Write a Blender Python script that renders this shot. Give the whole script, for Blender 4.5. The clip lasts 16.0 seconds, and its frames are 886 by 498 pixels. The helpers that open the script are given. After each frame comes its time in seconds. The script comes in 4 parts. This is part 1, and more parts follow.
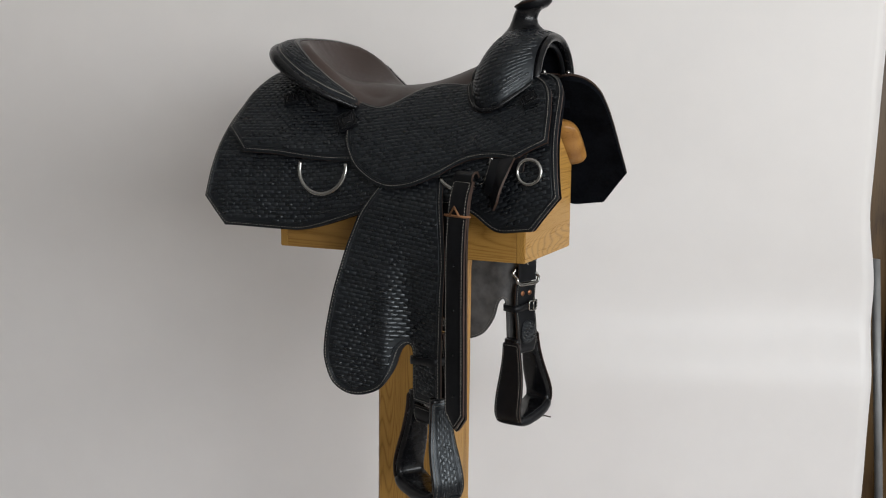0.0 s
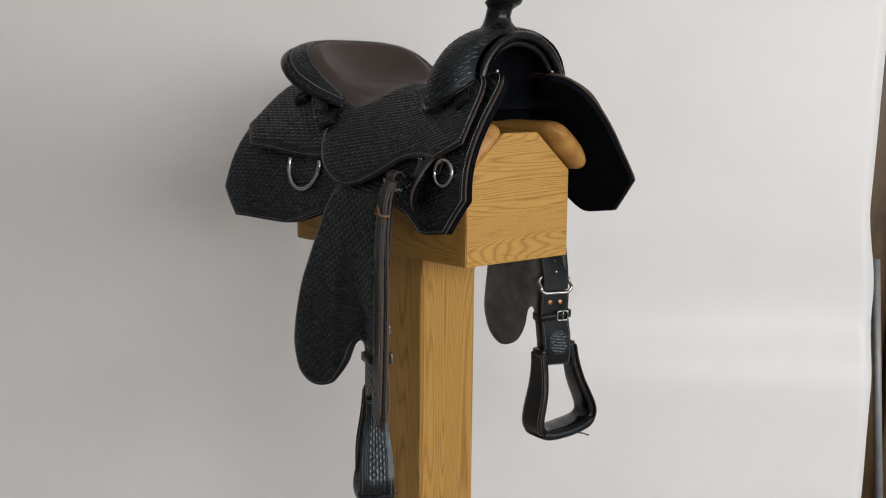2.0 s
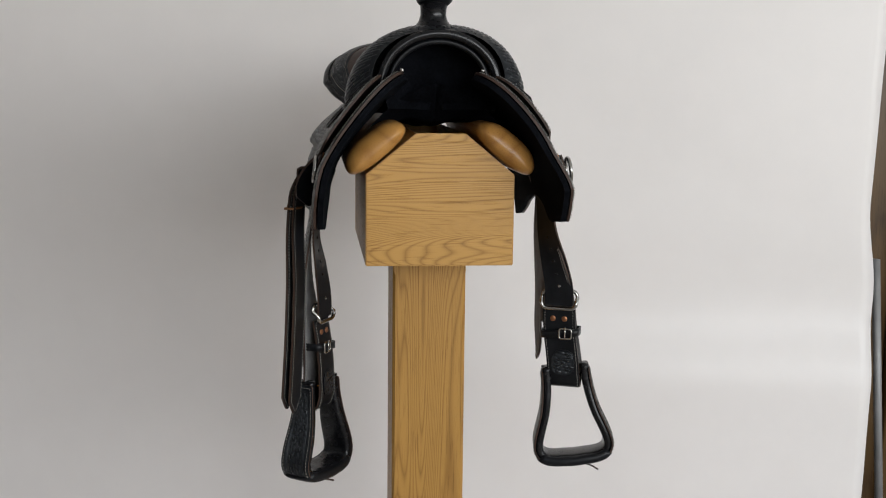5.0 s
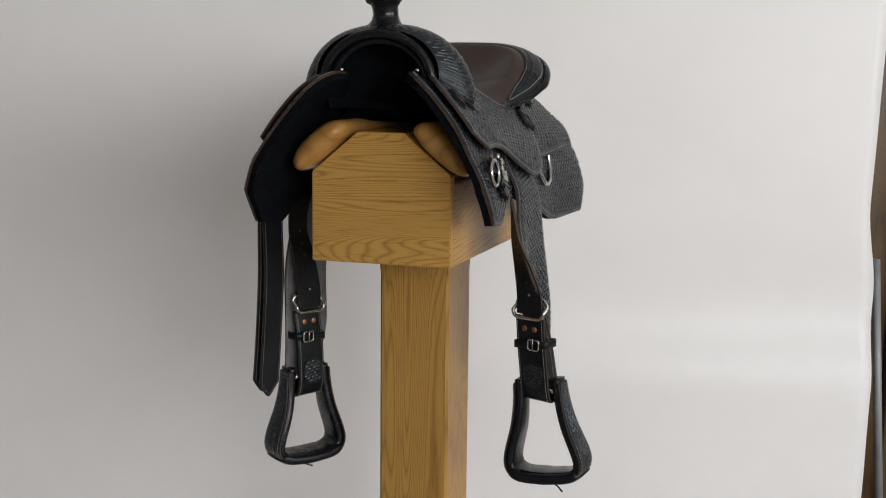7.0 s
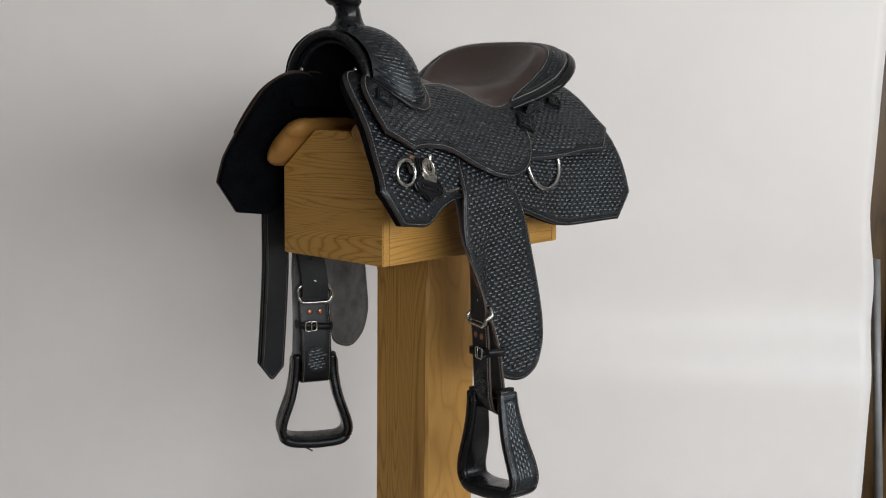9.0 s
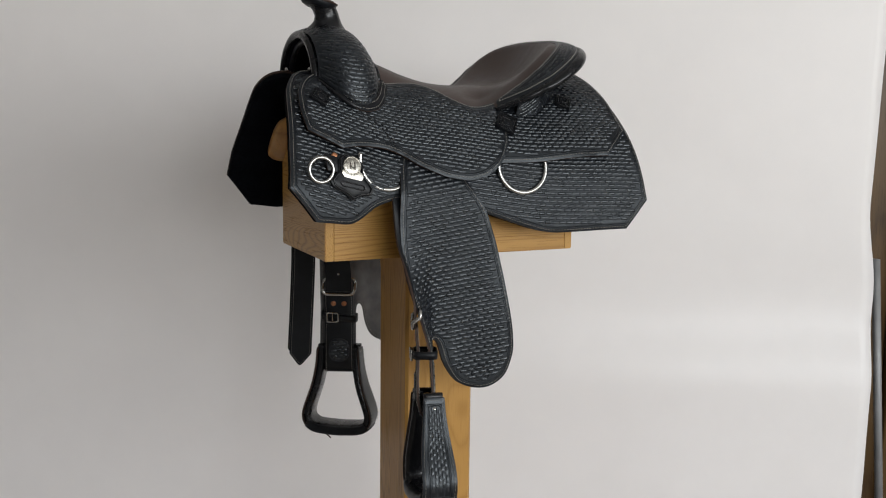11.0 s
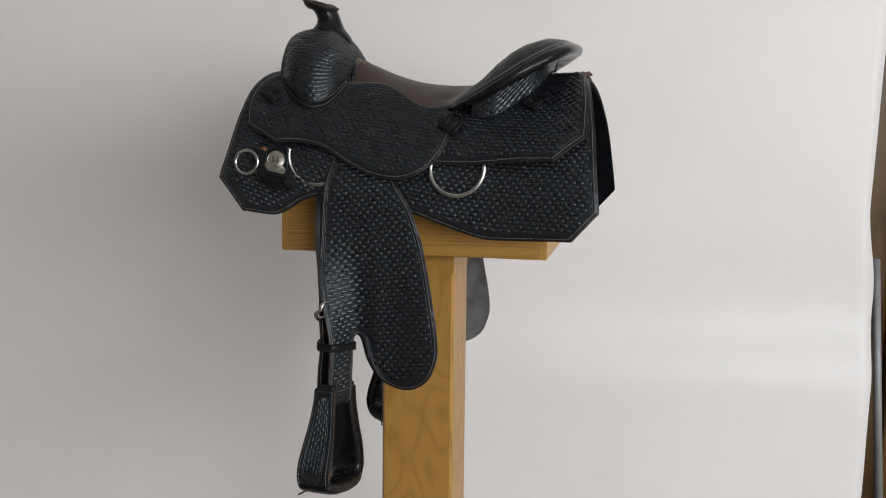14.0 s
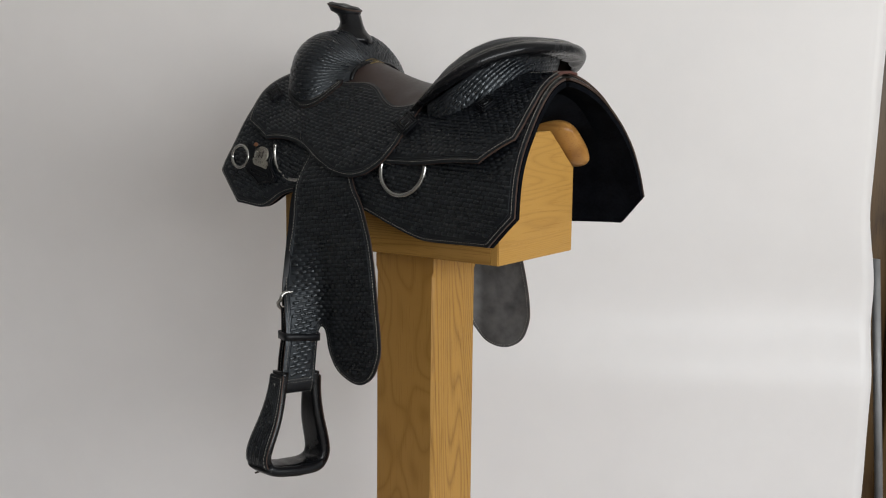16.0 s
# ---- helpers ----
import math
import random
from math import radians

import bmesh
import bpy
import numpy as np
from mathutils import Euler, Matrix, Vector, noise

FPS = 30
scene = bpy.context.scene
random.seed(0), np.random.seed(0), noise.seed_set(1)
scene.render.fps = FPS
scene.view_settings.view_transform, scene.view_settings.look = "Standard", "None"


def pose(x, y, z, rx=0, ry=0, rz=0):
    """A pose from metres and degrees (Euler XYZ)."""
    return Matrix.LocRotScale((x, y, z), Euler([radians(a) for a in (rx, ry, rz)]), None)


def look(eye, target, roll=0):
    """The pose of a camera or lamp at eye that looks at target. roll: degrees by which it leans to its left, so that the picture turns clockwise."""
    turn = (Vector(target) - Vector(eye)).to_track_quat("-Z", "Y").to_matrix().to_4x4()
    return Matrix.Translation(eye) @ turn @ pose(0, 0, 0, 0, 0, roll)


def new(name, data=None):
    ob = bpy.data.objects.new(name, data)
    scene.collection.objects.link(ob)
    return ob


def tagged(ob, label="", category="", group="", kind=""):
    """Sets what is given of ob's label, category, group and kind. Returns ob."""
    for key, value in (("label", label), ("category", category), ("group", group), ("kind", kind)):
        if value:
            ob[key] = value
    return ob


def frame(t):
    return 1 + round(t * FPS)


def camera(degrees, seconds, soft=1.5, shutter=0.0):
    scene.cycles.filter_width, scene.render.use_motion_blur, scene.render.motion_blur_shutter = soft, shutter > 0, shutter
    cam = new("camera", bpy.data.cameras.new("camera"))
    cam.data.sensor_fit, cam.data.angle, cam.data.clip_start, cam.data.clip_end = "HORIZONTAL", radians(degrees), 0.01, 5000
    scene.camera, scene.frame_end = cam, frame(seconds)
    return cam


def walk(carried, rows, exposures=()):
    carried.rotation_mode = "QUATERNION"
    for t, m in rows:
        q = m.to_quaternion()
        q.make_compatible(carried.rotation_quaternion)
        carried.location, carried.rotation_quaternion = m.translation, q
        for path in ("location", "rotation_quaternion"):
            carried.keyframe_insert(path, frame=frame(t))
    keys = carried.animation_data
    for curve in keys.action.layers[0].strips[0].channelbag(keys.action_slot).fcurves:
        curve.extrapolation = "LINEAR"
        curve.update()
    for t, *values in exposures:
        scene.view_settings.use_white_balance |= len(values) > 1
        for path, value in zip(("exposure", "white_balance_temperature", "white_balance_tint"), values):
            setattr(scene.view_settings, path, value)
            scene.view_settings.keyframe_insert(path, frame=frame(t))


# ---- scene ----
# Still camera on a tripod; the stand with the saddle turns about the z axis.
EYE = Vector((0.0, -2.2, 1.2626))
TILT, PAN = 0.1438, 0.01428
cam = camera(40.79, 16.0, soft=1.1)
VIEW = look(EYE, EYE + Vector((math.sin(PAN), math.cos(PAN), -math.tan(TILT))), 0.645)
walk(cam, [(0.0, VIEW), (16.0, VIEW)])

TURN = [(0.0, -24.43), (1.0, -36.6), (2.0, -48.62), (3.0, -60.5), (4.0, -72.43), (6.5, -102.78), (7.5, -114.89),
        (9.0, -132.58), (11.5, -162.59), (12.5, -174.52), (13.5, -186.27), (15.0, -204.17), (16.0, -216.24)]

# ---- light: a cloudy-day window to one side and a smaller one behind the camera ----
world = bpy.data.worlds.new("world")
scene.world = world
world.use_nodes = True
wn = world.node_tree
sky = wn.nodes.new("ShaderNodeTexSky")
sky.sky_type, sky.sun_disc = "NISHITA", False
sky.sun_elevation, sky.sun_rotation = radians(40), radians(120)
wn.nodes["Background"].inputs["Strength"].default_value = 0.08
wn.links.new(sky.outputs["Color"], wn.nodes["Background"].inputs["Color"])


def window_light(name, eye, target, w, h, power, colour):
    data = bpy.data.lights.new(name, "AREA")
    data.shape, data.size, data.size_y, data.energy, data.color = "RECTANGLE", w, h, power, colour
    ob = new(name, data)
    ob.matrix_world = look(eye, target)
    return ob


window_light("window_light_side", (4.93, -3.1, 1.72), (0.0, -0.5, 1.20), 3.4, 1.8, 114, (0.93, 0.97, 1.0))
window_light("window_light_back", (2.2, -4.93, 1.8), (0.2, 0.0, 1.20), 3.2, 1.5, 132, (0.95, 0.98, 1.0))
scene.view_settings.exposure = 0.0


# ---- materials ----
def mat(name):
    m = bpy.data.materials.new(name)
    m.use_nodes = True
    nt = m.node_tree
    return m, nt, nt.nodes["Principled BSDF"]


def link(nt, a, b):
    nt.links.new(a, b)


def node(nt, kind, **values):
    n = nt.nodes.new(kind)
    for k, v in values.items():
        n.inputs[k.replace("_", " ")].default_value = v
    return n


def mix_colour(nt, fac, a, b):
    n = nt.nodes.new("ShaderNodeMix")
    n.data_type = "RGBA"
    for s, v in ((0, fac), (6, a), (7, b)):
        if hasattr(v, "node"):
            link(nt, v, n.inputs[s])
        else:
            n.inputs[s].default_value = v if s == 0 else (*v, 1)
    return n.outputs[2]


def calc(nt, op, a, b=0.0, c=0.0):
    n = nt.nodes.new("ShaderNodeMath")
    n.operation = op
    for i, v in enumerate((a, b, c)):
        if hasattr(v, "node"):
            link(nt, v, n.inputs[i])
        else:
            n.inputs[i].default_value = v
    return n.outputs[0]


def ramp(nt, value, lo, hi):
    n = nt.nodes.new("ShaderNodeMapRange")
    n.interpolation_type = "SMOOTHSTEP"
    link(nt, value, n.inputs[0])
    n.inputs[1].default_value, n.inputs[2].default_value = lo, hi
    return n.outputs[0]


def grain(nt, scale, detail=4.0, vector=None, rough=0.55):
    n = node(nt, "ShaderNodeTexNoise", Scale=scale, Detail=detail, Roughness=rough)
    if vector is None:
        tc = nt.nodes.new("ShaderNodeTexCoord")
        vector = tc.outputs["Object"]
    link(nt, vector, n.inputs["Vector"])
    return n.outputs[0]


def bump(nt, bsdf, height, strength, distance, after=None):
    n = nt.nodes.new("ShaderNodeBump")
    n.inputs["Strength"].default_value, n.inputs["Distance"].default_value = strength, distance
    link(nt, height, n.inputs["Height"])
    if after:
        link(nt, after.outputs[0], n.inputs["Normal"])
    link(nt, n.outputs[0], bsdf.inputs["Normal"])
    return n


def plain(name, colour, rough=0.5, metal=0.0, vary=0.25, scale=60.0, bumps=0.15, dist=0.0006):
    m, nt, b = mat(name)
    g = grain(nt, scale)
    big = grain(nt, scale * 0.12, 2.0)
    mixv = calc(nt, "ADD", calc(nt, "MULTIPLY", g, 0.5), calc(nt, "MULTIPLY", big, 0.5))
    f = ramp(nt, mixv, 0.3, 0.7)
    lo = tuple(c * (1 - vary) for c in colour)
    hi = tuple(min(1, c * (1 + vary)) for c in colour)
    link(nt, mix_colour(nt, f, lo, hi), b.inputs["Base Color"])
    link(nt, calc(nt, "ADD", calc(nt, "MULTIPLY", f, 0.14), rough - 0.07), b.inputs["Roughness"])
    b.inputs["Metallic"].default_value = metal
    if bumps:
        bump(nt, b, g, bumps, dist)
    return m


def bordered_leather(name, colour, rough=0.34, border=0.0100):
    """Leather with a creased, slightly raised border round a sunk field. 'rim' = distance to the edge."""
    m, nt, b = mat(name)
    at = nt.nodes.new("ShaderNodeAttribute")
    at.attribute_name = "rim"
    d = at.outputs["Fac"]
    inside = ramp(nt, d, border - 0.0008, border + 0.0008)
    crease = calc(nt, "SUBTRACT", 1.0, ramp(nt, calc(nt, "ABSOLUTE", calc(nt, "SUBTRACT", d, border - 0.0018)), 0.0004, 0.0016))
    worn = grain(nt, 22.0, 3.0)
    fine_grain = grain(nt, 700.0, 3.0)
    h = calc(nt, "SUBTRACT", calc(nt, "MULTIPLY", calc(nt, "SUBTRACT", 1.0, inside), 0.6), calc(nt, "MULTIPLY", crease, 0.5))
    lo = tuple(c * 0.7 for c in colour)
    hi = tuple(c * 1.4 for c in colour)
    link(nt, mix_colour(nt, worn, lo, hi), b.inputs["Base Color"])
    rr = calc(nt, "ADD", rough - 0.10, calc(nt, "MULTIPLY", worn, 0.22))
    link(nt, calc(nt, "ADD", rr, calc(nt, "MULTIPLY", inside, 0.12)), b.inputs["Roughness"])
    b.inputs["Specular IOR Level"].default_value = 0.42
    b.inputs["Specular Tint"].default_value = (0.90, 0.96, 1.0, 1.0)
    bump(nt, b, calc(nt, "ADD", h, calc(nt, "MULTIPLY", fine_grain, 0.10)), 1.0, 0.0018)
    return m


def stamped_leather(name, colour, rough=0.27):
    """The raised strands of the tooling: burnished tops, each a little different."""
    m, nt, b = mat(name)
    geo = nt.nodes.new("ShaderNodeNewGeometry")
    each = geo.outputs["Random Per Island"]
    worn = grain(nt, 18.0, 3.0)
    fine_grain = grain(nt, 800.0, 3.0)
    link(nt, mix_colour(nt, each, tuple(c * 0.75 for c in colour), tuple(c * 1.5 for c in colour)), b.inputs["Base Color"])
    rr = calc(nt, "ADD", rough - 0.10, calc(nt, "MULTIPLY", worn, 0.20))
    link(nt, calc(nt, "ADD", rr, calc(nt, "MULTIPLY", each, 0.08)), b.inputs["Roughness"])
    b.inputs["Specular IOR Level"].default_value = 0.62
    b.inputs["Specular Tint"].default_value = (0.90, 0.96, 1.0, 1.0)
    bump(nt, b, fine_grain, 0.35, 0.0006)
    return m


def wood(name, light, dark, along="X", ring=26.0, rough=0.42):
    """Clear-finished ash or oak: long cathedral grain, pores along the board."""
    m, nt, b = mat(name)
    tc = nt.nodes.new("ShaderNodeTexCoord")
    mp = node(nt, "ShaderNodeMapping")
    link(nt, tc.outputs["Object"], mp.inputs["Vector"])
    s = {"X": (0.07, 1, 1), "Z": (1, 1, 0.07), "Y": (1, 0.09, 1), "F": (1, 1, 0.42)}[along]
    mp.inputs["Scale"].default_value = s
    info = nt.nodes.new("ShaderNodeObjectInfo")
    off = calc(nt, "MULTIPLY", info.outputs["Random"], 7.0)
    comb = nt.nodes.new("ShaderNodeCombineXYZ")
    for i in range(3):
        link(nt, off, comb.inputs[i])
    link(nt, comb.outputs[0], mp.inputs["Location"])
    base = grain(nt, 5.0, 2.0, mp.outputs[0])
    rings = calc(nt, "FRACT", calc(nt, "MULTIPLY", base, ring))
    tri = calc(nt, "ABSOLUTE", calc(nt, "SUBTRACT", calc(nt, "MULTIPLY", rings, 2.0), 1.0))
    band = calc(nt, "POWER", tri, 3.0)
    mp2 = node(nt, "ShaderNodeMapping")
    link(nt, tc.outputs["Object"], mp2.inputs["Vector"])
    mp2.inputs["Scale"].default_value = tuple(0.03 if k < 0.5 else 1 for k in s)
    pores = grain(nt, 420.0, 3.0, mp2.outputs[0], 0.7)
    pore = ramp(nt, pores, 0.52, 0.68)
    cloud = grain(nt, 6.0, 2.0)
    f = calc(nt, "ADD", calc(nt, "MULTIPLY", band, 0.75), calc(nt, "MULTIPLY", pore, 0.55))
    f = calc(nt, "ADD", f, calc(nt, "MULTIPLY", calc(nt, "SUBTRACT", cloud, 0.5), 0.35))
    link(nt, mix_colour(nt, f, light, dark), b.inputs["Base Color"])
    link(nt, calc(nt, "ADD", rough - 0.05, calc(nt, "MULTIPLY", pore, 0.2)), b.inputs["Roughness"])
    b.inputs["Specular IOR Level"].default_value = 0.35
    bump(nt, b, calc(nt, "SUBTRACT", 1.0, calc(nt, "ADD", calc(nt, "MULTIPLY", pore, 0.8), calc(nt, "MULTIPLY", band, 0.2))), 0.25, 0.0008)
    return m


PAPER = plain("seamless_paper", (0.742, 0.706, 0.686), 0.46, vary=0.02, scale=9.0, bumps=0.06, dist=0.003)
# wall and ceiling tones are set for the light they bounce
WALL = plain("painted_wall", (0.26, 0.256, 0.248), 0.8, vary=0.03, scale=30.0, bumps=0.1)
FLOOR_MAT = plain("floor_board_grey", (0.34, 0.30, 0.26), 0.6, vary=0.2, scale=12.0)
CEILING_MAT = plain("ceiling_white", (0.80, 0.80, 0.79), 0.85, vary=0.03, scale=20.0)
ASH_X = wood("ash_board", (0.441, 0.235, 0.057), (0.266, 0.127, 0.025), "X", 70)
ASH_Y = wood("ash_end_board", (0.470, 0.256, 0.062), (0.250, 0.118, 0.022), "Y", 170)
ASH_PALE = wood("ash_quiet_end_board", (0.470, 0.256, 0.062), (0.380, 0.196, 0.044), "Y", 60)
ASH_Z = wood("ash_post", (0.420, 0.224, 0.053), (0.225, 0.106, 0.021), "Z", 120)
FIGURED = wood("ash_figured_face", (0.400, 0.210, 0.051), (0.300, 0.148, 0.031), "F", 24)
RAIL_WOOD = wood("varnished_rail", (0.410, 0.205, 0.055), (0.255, 0.112, 0.026), "X", 9, 0.34)
BROWN_WOOD = wood("dark_stained_wood", (0.10, 0.055, 0.018), (0.05, 0.026, 0.01), "Z", 9)

BLACK = (0.0048, 0.0057, 0.0076)
WEAVE = bordered_leather("tooled_black_leather", BLACK)
WEAVE_FINE = bordered_leather("fine_tooled_black_leather", BLACK, 0.36)
WEAVE_BOLD = bordered_leather("boldly_tooled_black_leather", BLACK, 0.32, 0.0070)
WEAVE_STRIP = bordered_leather("strip_tooled_black_leather", BLACK, 0.30, 0.0140)
WEAVE_BAND = bordered_leather("band_tooled_black_leather", BLACK, 0.34, 0.0105)
WEAVE_PATCH = bordered_leather("patch_tooled_black_leather", BLACK, 0.34, 0.0030)
STAMPED = stamped_leather("stamped_black_leather", BLACK, 0.25)
# strand length, strand width, border and relief of each tooling, in metres
TOOLING = {WEAVE: (0.0136, 0.0072, 0.0100, 0.0019), WEAVE_FINE: (0.0126, 0.0066, 0.0100, 0.0015), WEAVE_BOLD: (0.0145, 0.0080, 0.0050, 0.0014),
           WEAVE_STRIP: (0.0120, 0.0066, 0.0130, 0.0011), WEAVE_BAND: (0.0100, 0.0058, 0.0100, 0.0009), WEAVE_PATCH: (0.0105, 0.0058, 0.0025, 0.0009)}
SMOOTH = plain("smooth_black_leather", (0.0065, 0.007, 0.0085), 0.36, vary=0.35, scale=90.0, bumps=0.25, dist=0.0008)
GLOSSY = plain("burnished_black_leather", (0.006, 0.006, 0.007), 0.24, vary=0.3, scale=70.0, bumps=0.12)
EDGE = plain("burnished_brown_edge", (0.048, 0.029, 0.022), 0.5, vary=0.3, scale=80.0)
FLESH = plain("dark_brown_leather_back", (0.024, 0.017, 0.015), 0.6, vary=0.35, scale=40.0, bumps=0.3, dist=0.001)
SUEDE = plain("charcoal_suede_back", (0.105, 0.102, 0.102), 0.7, vary=0.5, scale=34.0, bumps=0.3, dist=0.001)
FELT = plain("black_felt_lining", (0.004, 0.0045, 0.006), 0.95, vary=0.5, scale=220.0, bumps=0.5, dist=0.0015)
SEAT_LEATHER = plain("brown_seat_leather", (0.047, 0.0285, 0.0235), 0.45, vary=0.12, scale=130.0, bumps=0.2, dist=0.0005)
THREAD = plain("off_white_thread", (0.25, 0.232, 0.205), 0.8, vary=0.15, scale=200.0, bumps=0)
STEEL = plain("polished_steel", (0.42, 0.41, 0.39), 0.2, 1.0, vary=0.08, scale=40.0, bumps=0)
SILVER = plain("engraved_silver", (0.48, 0.455, 0.40), 0.3, 1.0, vary=0.3, scale=260.0, bumps=0.6, dist=0.0006)
COPPER = plain("copper_rivet_metal", (0.42, 0.19, 0.10), 0.38, 1.0, vary=0.1, scale=80.0, bumps=0)
TAN_LACE = plain("tan_lace", (0.24, 0.11, 0.045), 0.6, vary=0.2, scale=90.0)
LACE_RED = plain("red_brown_lace", (0.085, 0.030, 0.022), 0.6, vary=0.2, scale=90.0)
POLE_GREY = plain("grey_painted_metal", (0.27, 0.27, 0.27), 0.5, 0.2, vary=0.15, scale=20.0)
GOLD = plain("gold_foil_print", (0.50, 0.36, 0.14), 0.45, 0.4, vary=0.1, scale=90.0, bumps=0)


for m, level in ((SMOOTH, 0.22), (GLOSSY, 0.32), (FLESH, 0.15), (FELT, 0.03), (SEAT_LEATHER, 0.42), (EDGE, 0.2), (SUEDE, 0.2)):
    m.node_tree.nodes["Principled BSDF"].inputs["Specular IOR Level"].default_value = level


# ---- mesh helpers ----
def thing(name, label, category, kind="", group=""):
    return tagged(new(name), label, category, group, kind)


def part(name, bm, material, parent, label="", smooth=True):
    me = bpy.data.meshes.new(name)
    if smooth:
        for f in bm.faces:
            f.smooth = True
    bm.to_mesh(me)
    bm.free()
    for m in (material if isinstance(material, (list, tuple)) else (material,)):
        me.materials.append(m)
    ob = new(name, me)
    if parent:
        ob.parent = parent
    if label:
        ob["label"] = label
    return ob


def box_bm(x0, y0, z0, x1, y1, z1, bevel=0.002):
    bm = bmesh.new()
    bmesh.ops.create_cube(bm, size=1.0)
    for v in bm.verts:
        v.co = Vector((x0 if v.co.x < 0 else x1, y0 if v.co.y < 0 else y1, z0 if v.co.z < 0 else z1))
    if bevel:
        bmesh.ops.bevel(bm, geom=bm.edges[:], offset=bevel, segments=2, affect="EDGES", profile=0.6)
    return bm


def loft(rings, closed_ring=True, cap=True, closed_path=False):
    """A skin over rows of points, all rows of one length."""
    bm = bmesh.new()
    rows = [[bm.verts.new(p) for p in r] for r in rings]
    n = len(rows[0])
    pairs = list(zip(rows, rows[1:])) + ([(rows[-1], rows[0])] if closed_path else [])
    for a, b in pairs:
        for i in range(n if closed_ring else n - 1):
            j = (i + 1) % n
            bm.faces.new((a[i], a[j], b[j], b[i]))
    if cap and closed_ring and not closed_path:
        bm.faces.new(rows[0][::-1])
        bm.faces.new(rows[-1])
    bmesh.ops.recalc_face_normals(bm, faces=bm.faces[:])
    return bm


def extrude_profile(profile, x0, x1):
    """A closed (y, z) profile carried along x."""
    return loft([[Vector((x, y, z)) for y, z in profile] for x in (x0, x1)])


# ---- the place ----
def build_room():
    # paper sheet: gentle waves, its free edge curls away from the wall
    bm = bmesh.new()
    nx, nz = 90, 110
    rows = []
    for k in range(nz + 1):
        s = k / nz * 3.6
        row = []
        for i in range(nx + 1):
            x = -1.98 + 3.106 * i / nx
            if s < 2.55:
                z, y = 2.6 - s, 0.72
            elif s < 2.55 + 0.9:
                a = (s - 2.55) / 0.9 * (math.pi / 2)
                z = 0.05 - 0.045 * math.sin(a)
                y = 0.72 - (s - 2.55)
            else:
                z, y = 0.005, 0.72 - (s - 2.55)
            if s < 2.55:
                k = min(1.0, max(0.0, (0.684 - z) / 0.178))
                right = 1 / (1 + math.exp(-(x - 0.2) / 0.22))
                y += (-0.046 * k * k * (3 - 2 * k) + 0.003 * math.exp(-((z - 0.735) / 0.067) ** 2)) * (0.22 + 0.78 * right)
                y += 0.006 * math.sin(3.1 * x + 1.3 * z) + 0.004 * math.sin(5.3 * z + 2.1 * x + 1)
                y += 0.013 * noise.noise(Vector((x * 1.6, z * 1.6, 3))) + 0.0035 * noise.noise(Vector((x * 3.4, z * 6.0, 7)))
                edge = max(0.0, (x - 0.906) / 0.2)
                lean = min(1.0, max(0.0, (z - 0.72) / 0.25))
                x += edge * edge * (0.002 * math.sin(7.5 * z + 0.4) + 0.034 * (z - 0.85) - 0.030 * lean * lean * (3 - 2 * lean))
            row.append(bm.verts.new((x, y, z)))
        rows.append(row)
    for a, b in zip(rows, rows[1:]):
        for i in range(nx):
            bm.faces.new((a[i], b[i], b[i + 1], a[i + 1]))
    # the back of the sheet, a millimetre behind, and its edges
    back = [[bm.verts.new(v.co + Vector((0, 0.0012, -0.0012))) for v in row] for row in rows]
    for a, b in zip(back, back[1:]):
        for i in range(nx):
            bm.faces.new((a[i + 1], b[i + 1], b[i], a[i]))
    for i in range(nz):
        for k in (0, nx):
            bm.faces.new((rows[i][k], rows[i + 1][k], back[i + 1][k], back[i][k]))
    paper = part("backdrop", bm, PAPER, None)
    for f in paper.data.polygons:
        f.use_smooth = f.index < 2 * nx * nz
    tagged(paper, "white seamless paper sheet hung as backdrop, slightly wavy", "backdrop", kind="structure")

    tagged(part("floor", box_bm(-3, -5, -0.1, 5, 1.5, 0, 0), FLOOR_MAT, None, smooth=False), "grey-brown floor under the paper", "floor", kind="structure")
    # ceiling and side walls are out of view, added to shape the bounce light
    tagged(part("ceiling", box_bm(-3, -5, 2.7, 5, 1.5, 2.8, 0), CEILING_MAT, None, smooth=False), "unseen off-white ceiling added to bounce light", "ceiling", kind="structure")
    tagged(part("wall_north", box_bm(-3, 1.4, 0, 5, 1.5, 2.7, 0), WALL, None, smooth=False), "plain wall behind the paper", "wall", kind="structure")
    tagged(part("wall_west", box_bm(-3.1, -5, 0, -3, 1.5, 2.7, 0), WALL, None, smooth=False), "unseen plain wall added to bounce light", "wall", kind="structure")
    # unseen walls, added with openings to suit the window lights
    for nm, boxes in (("wall_east", [(5, -5, 0, 5.1, 1.5, 0.78), (5, -5, 2.66, 5.1, 1.5, 2.7), (5, -5, 0.78, 5.1, -4.9, 2.66), (5, -1.3, 0.78, 5.1, 1.5, 2.66)]),
                      ("wall_south", [(-3, -5.1, 0, 5, -5, 1.0), (-3, -5.1, 2.6, 5, -5, 2.7), (-3, -5.1, 1.0, 0.55, -5, 2.6), (3.85, -5.1, 1.0, 5, -5, 2.6)])):
        bm = bmesh.new()
        for b in boxes:
            t = box_bm(*b, 0)
            me = bpy.data.meshes.new("tmp")
            t.to_mesh(me)
            t.free()
            bm.from_mesh(me)
            bpy.data.meshes.remove(me)
        tagged(part(nm, bm, WALL, None, smooth=False), "unseen plain wall added round a window light", "wall", kind="structure")
    # dark wooden frame past the paper's edge
    post = thing("wooden_frame", "dark brown stained wooden door frame beside the paper", "frame")
